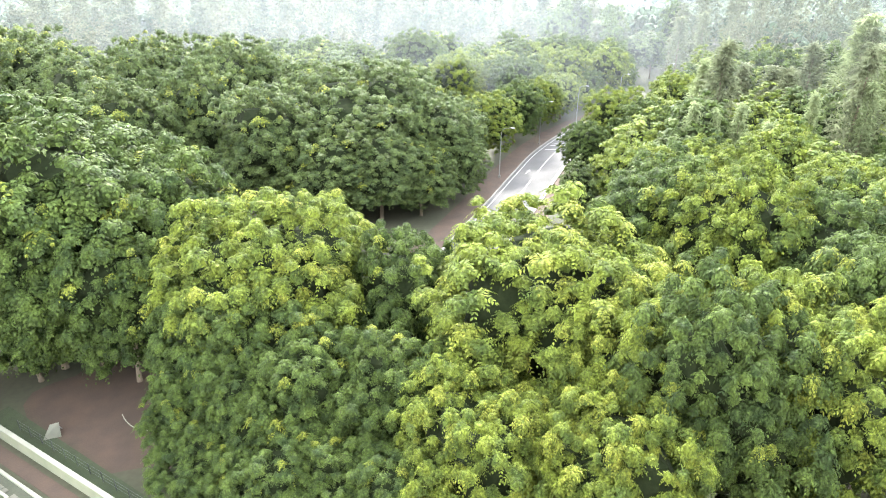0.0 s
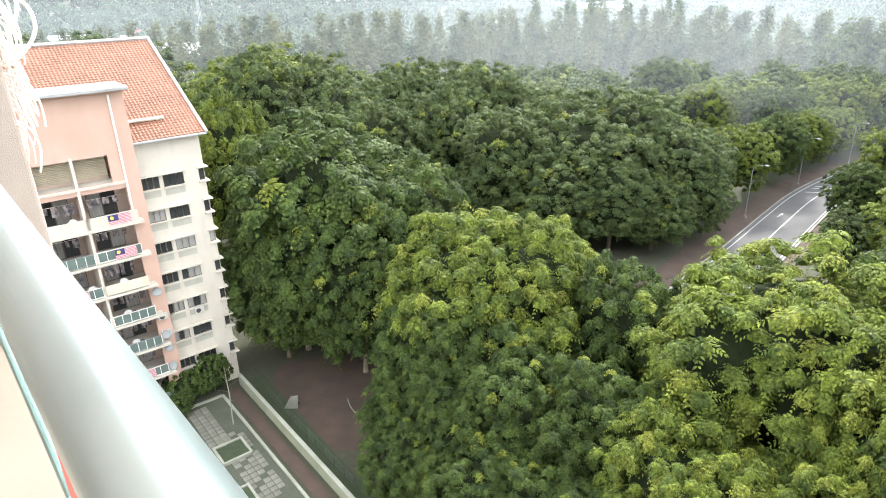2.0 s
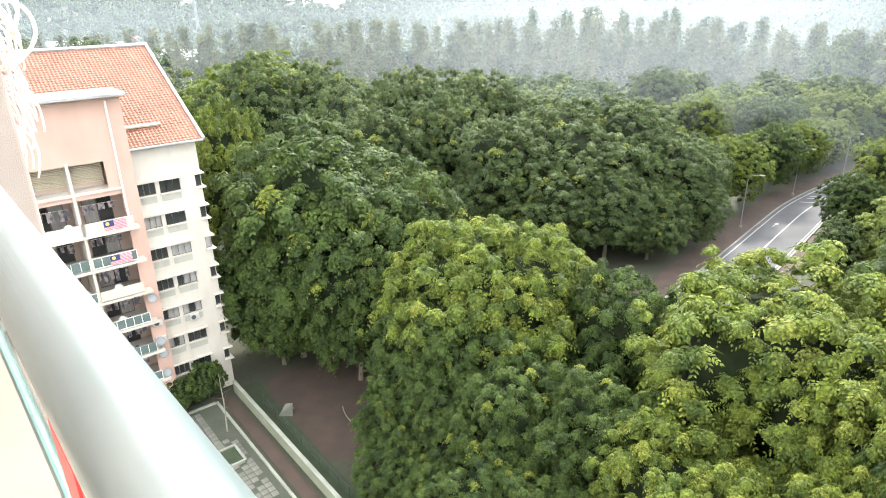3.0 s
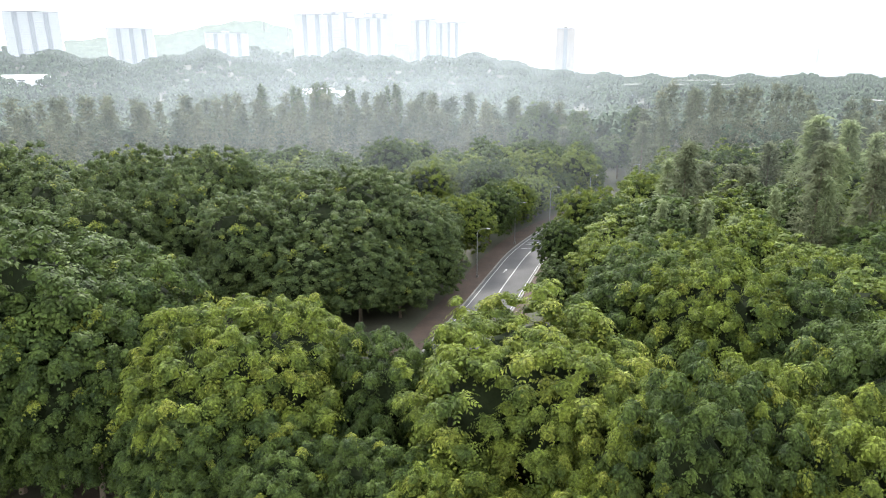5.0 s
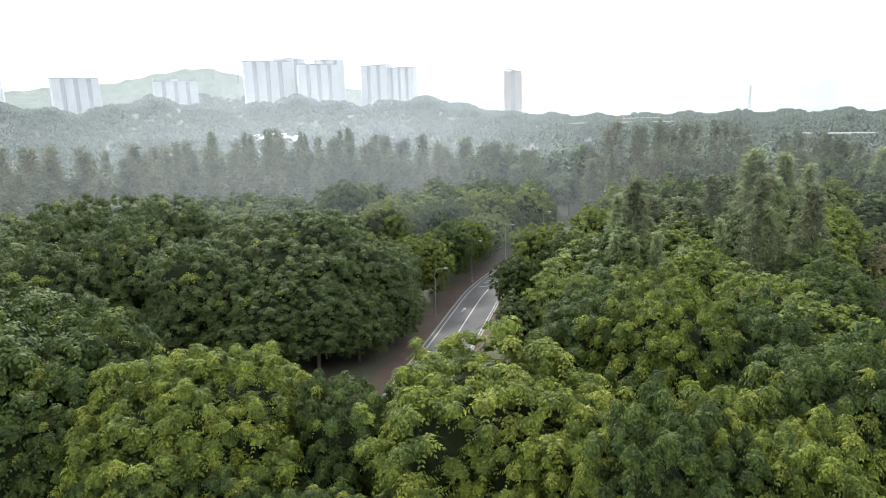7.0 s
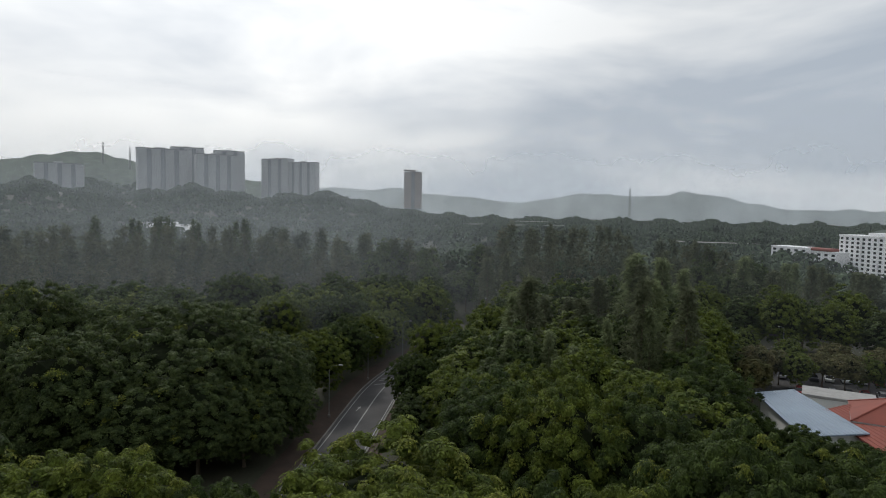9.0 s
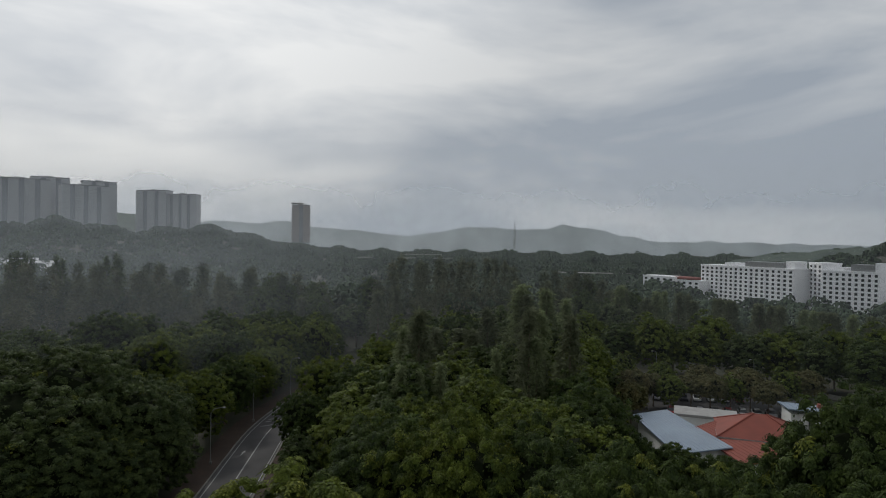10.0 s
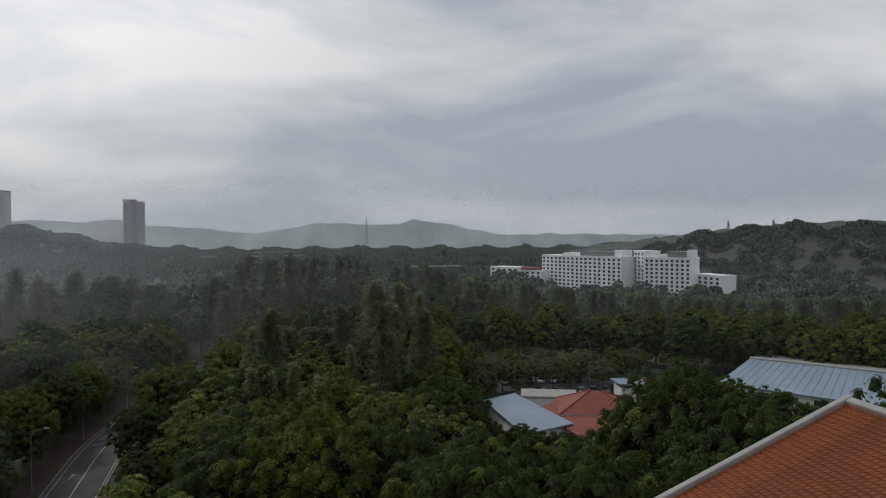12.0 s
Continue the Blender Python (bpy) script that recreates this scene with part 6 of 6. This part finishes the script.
part("roof", boxed(-1, 19, -1, 8, 8.4, 10.6, bevel=0.8), M["red_roof"], h, "red tiled roof")

# ---- tower blocks on the slope ----
M["tower"] = material("tower_pale_render", (0.52, 0.52, 0.52), (0.45, 0.45, 0.46), scale=0.02, rough=0.85, fine=0.06)
M["tower_dark"] = material("tower_window_strip", (0.27, 0.285, 0.31), (0.22, 0.235, 0.25), scale=0.05, rough=0.4)
M["tower_tan"] = material("tower_tan_render", (0.44, 0.39, 0.365), (0.37, 0.33, 0.31), scale=0.02, rough=0.85, fine=0.06)


def tower(az0, az1, top, foot, d, mat, bays, label, skew=0.0, depth=26.0, face=None):
    """A slab tower: pale bays of stacked floors stand out from backs coloured darker as their shade, with dark window
    strips between them and a cornice.
    """
    a, b = polar(az0, d + skew), polar(az1, d - skew)
    dv = b - a
    w = dv.length
    t = thing("tower_block", label, "building", pose(a.x, a.y, 0, 0, 0, math.degrees(math.atan2(dv.y, dv.x))), group="tower blocks on the slope")
    z0, z1 = EYE + d * foot - 12, EYE + d * top
    part("wall", boxed(0, w, 0, depth, z0, z1), mat, t)
    part("cornice", boxed(-1.0, w + 1.0, -3.2, depth + 1, z1, z1 + 1.6), M["tower_trim"], t, "grey flat cornice")
    part("lift_house", boxed(w * 0.4, w * 0.58, depth * 0.3, depth * 0.7, z1 + 1.6, z1 + 4.2), mat, t)
    n = bays * 2 + 1
    cell = w / n
    floors = int((z1 - z0) / 3.1)
    for i in range(n):
        x0, x1 = cell * i, cell * (i + 1)
        if i % 2 == 0:
            bay = part("bay", boxed(x0 - 0.12 * cell, x1 + 0.12 * cell, -1.2, 0, z0, z1 - 0.5), M["tower_shade"], t)
            bm = bmesh.new()
            for k in range(floors):
                z = z1 - 1.0 - 3.1 * k
                box(bm, x0 - 0.16 * cell, x1 + 0.16 * cell, -2.6, -1.2, z - 2.1, z)
            part("floor_fronts", bm, face or M["tower_face"], bay, "pale stacked floor fronts")
        else:
            part("window_strip", boxed(x0 + 0.14 * cell, x1 - 0.14 * cell, -0.3, 0, z0, z1 - 1), M["tower_dark"], t, "dark vertical window strip")
    return t


M["tower_face"] = material("tower_white_render", (0.50, 0.51, 0.52), (0.45, 0.46, 0.47), scale=0.03, rough=0.85, fine=0.05)
# darker copy of the render: shade behind the floor fronts, put into the colour
M["tower_shade"] = material("tower_shaded_render", (0.40, 0.41, 0.43), (0.34, 0.35, 0.37), scale=0.03, rough=0.85, fine=0.05)
M["tower_trim"] = material("tower_grey_trim", (0.26, 0.27, 0.28), (0.22, 0.225, 0.23), scale=0.03, rough=0.85, fine=0.05)
PALE = "tall pale residential tower with vertical window strips"
for a in ((36.8, 33.4, 0.0705, 0.018, 1500, 3, 8.0), (30.2, 27.1, 0.0525, 0.013, 1600, 3, -10.0), (23.15, 20.0, 0.0478, 0.008, 1580, 3, -6.0),
          (16.1, 12.5, 0.0740, 0.010, 1590, 3, -12.0), (13.6, 11.2, 0.0775, 0.010, 1660, 2, -6.0), (11.66, 8.5, 0.0690, 0.006, 1545, 3, -12.0), (10.2, 7.95, 0.0750, 0.008, 1640, 2, -8.0), (6.4, 4.3, 0.0660, 0.0095, 1600, 2, 22.0), (4.3, 2.0, 0.0620, 0.0095, 1570, 3, 16.0),
          (53.4, 51.3, 0.060, 0.010, 1500, 2, 0.0), (46.0, 41.2, 0.070, 0.0, 1350, 4, 0.0), (40.0, 37.3, 0.075, 0.028, 1900, 2, 0.0)):
    tower(*a[:5], M["tower"], a[5], PALE, a[6])
tan = tower(-5.95, -7.4, 0.0515, 0.002, 1560, M["tower_tan"], 1, "slender tan tower with a flat projecting top", 0.0, 22.0, M["tower_tan"])
z = EYE + 1560 * 0.0515
part("crown_slab", boxed(-3.5, 26, -3.5, 20, z + 4.2, z + 6.2), M["tower_tan"], tan, "thin flat slab raised over the top")
for x in (2, 12, 30):
    part("roof_post", boxed(x, x + 1.5, 0, 16, z + 1.6, z + 4.2), M["tower_tan"], tan)
tower(50.2, 47.0, 0.020, 0.010, 1480, M["tower"], 3, "low pale residential slab on the slope")


# ---- masts ----
def mast(az, d, top, foot, wide):
    m = thing("lattice_mast", "grey steel lattice mast on the skyline", "mast", Matrix.Translation(polar(az, d)))
    z0, z1 = EYE + d * foot - 25, EYE + d * top
    for sx in (-1, 1):
        for sy in (-1, 1):
            part("leg", tube(bmesh.new(), (sx * wide, sy * wide, z0), (sx * wide * 0.35, sy * wide * 0.35, z1), 0.5, 0.35, 5), M["bar_grey"], m)
    for k in range(7):
        z = z0 + (z1 - z0) * k / 7
        s = wide * (1 - 0.65 * k / 7)
        part("brace", tube(bmesh.new(), (-s, -s, z), (s, s, z + (z1 - z0) / 7), 0.3, sides=4), M["bar_grey"], m)
        part("brace", tube(bmesh.new(), (s, -s, z), (-s, s, z + (z1 - z0) / 7), 0.3, sides=4), M["bar_grey"], m)


mast(-25.7, 2200, 0.0312, 0.0, 3.2)
mast(18.6, 2150, 0.080, 0.062, 2.2)
mast(16.7, 2150, 0.074, 0.055, 2.2)
mast(-56.7, 1120, 0.0205, 0.008, 2.0)
mast(-60.0, 1120, 0.0210, 0.012, 2.0)
mast(46.8, 700, 0.0060, -0.02, 1.2)


# ---- low houses and halls far off to the left, clearings in the valley ----
def gabled(x, y, z, w, d, h, turn, roof_mat, label, group):
    g = thing("house", label, "house", pose(x, y, z, 0, 0, turn), group=group)
    part("wall", boxed(-w / 2, w / 2, -d / 2, d / 2, -3, h), M["white_wall"], g)
    bm = bmesh.new()
    o = 0.8
    vs = [bm.verts.new(c) for c in ((-w / 2 - o, -d / 2 - o, h), (w / 2 + o, -d / 2 - o, h), (w / 2 + o, 0, h + d * 0.3), (-w / 2 - o, 0, h + d * 0.3), (w / 2 + o, d / 2 + o, h), (-w / 2 - o, d / 2 + o, h))]
    for q in ((0, 1, 2, 3), (3, 2, 4, 5), (0, 3, 5), (1, 4, 2)):
        bm.faces.new([vs[i] for i in q])
    part("roof", bm, roof_mat, g)
    for i in range(3):
        part("window", boxed(-w / 2 + w * (i + 0.3) / 3, -w / 2 + w * (i + 0.7) / 3, -d / 2 - 0.05, -d / 2, h - 2.4, h - 1.0), M["pane"], g)


hr = random.Random(21)
for az in np.arange(47.6, 53.0, 0.55):
    d = hr.uniform(640, 760)
    p = polar(az, d)
    gabled(p.x, p.y, float(ground_height(p.x, p.y)) + 3, 13, 10, 5.5, hr.uniform(0, 60), M["red_roof"], "small white house with a red roof among trees", "red-roofed houses")
for az, d, w in ((55.8, 560, 34), (53.9, 520, 26)):
    p = polar(az, d)
    gabled(p.x, p.y, float(ground_height(p.x, p.y)) + 4, w, 22, 7, az - 10, M["white_wall"], "long white hall with a pale metal roof", "white halls")
for az, d, w in ((36.4, 1050, 70), (14.6, 820, 40), (12.9, 760, 30), (38.6, 1150, 40), (49.2, 330, 16), (48.2, 300, 10)):
    p = polar(az, d)
    gabled(p.x, p.y, float(ground_height(p.x, p.y)) + 7, w, 20, 6, az, M["white_wall"], "long white hall with a pale metal roof", "white halls")
M["pond"] = material("still_pond_water", (0.30, 0.32, 0.31), (0.24, 0.26, 0.25), scale=0.05, rough=0.08, fine=0.05)
for az, d, rx, ry, key, up, lab in ((-12.3, 705, 13, 10, "pond", 0.4, "pale still pond in the open valley"), (-11.2, 870, 34, 6, "asphalt", 0.4, "grey asphalt yard in the open valley"),
                                    (-9.6, 960, 30, 5, "asphalt", 0.5, "pale road and yard in the open valley"), (-15.5, 1250, 110, 50, "grass", 16, "open grassy slope in the wooded valley"), (-31.8, 640, 40, 10, "kerb", 16, "open pale clearing in the wooded valley"), (-17.2, 1180, 40, 12, "curb_white", 16, "pale bare earth on the slope")):
    p = polar(az, d)
    patch("clearing", p.x, p.y, rx, ry, az, M[key], float(ground_height(p.x, p.y)) + up, lab)

# ---- tiles of the near roof, laid one by one ----
tv, tf = [], []
for k, (y, h) in enumerate(((-0.18, 0.034), (0.0, 0.008))):
    for i in range(7):
        x = 0.15 * i / 6
        tv.append((x, y, h + 0.019 * math.sin(2 * math.pi * i / 6 + 0.6)))
for i in range(7):
    tv.append((0.15 * i / 6, -0.18, -0.01))
tf = [(i, i + 1, 8 + i, 7 + i) for i in range(6)] + [(14 + i, 15 + i, i + 1, i) for i in range(6)]
tile_me = mesh_from("roof_tile", tv, tf)
tile_me.materials.append(M["tile"])
rows_n = int(LW / 0.165)
tr = random.Random(2)
for r in range(rows_n):
    for c in range(7):
        q = part_of("roof_tile", tile_me, None, wing)
        q.matrix_basis = Matrix.Translation((0.10 + c * 0.15, 0.17 + r * 0.165, tr.uniform(0, 0.008))) @ Matrix.Rotation(tr.uniform(-0.01, 0.01), 4, "Z")
rest_v, rest_f = [], []
for r in range(rows_n):
    for c in range(7, 140):
        o = len(rest_v)
        for v in tv:
            rest_v.append((0.10 + c * 0.15 + v[0], 0.17 + r * 0.165 + v[1], v[2]))
        rest_f += [tuple(o + i for i in f) for f in tf]
tagged(part_of("roof_tile_rest", mesh_from("roof_tile_rest", rest_v, rest_f), M["tile"], wing, "orange terracotta tiles further along the roof"), kind="stuff")
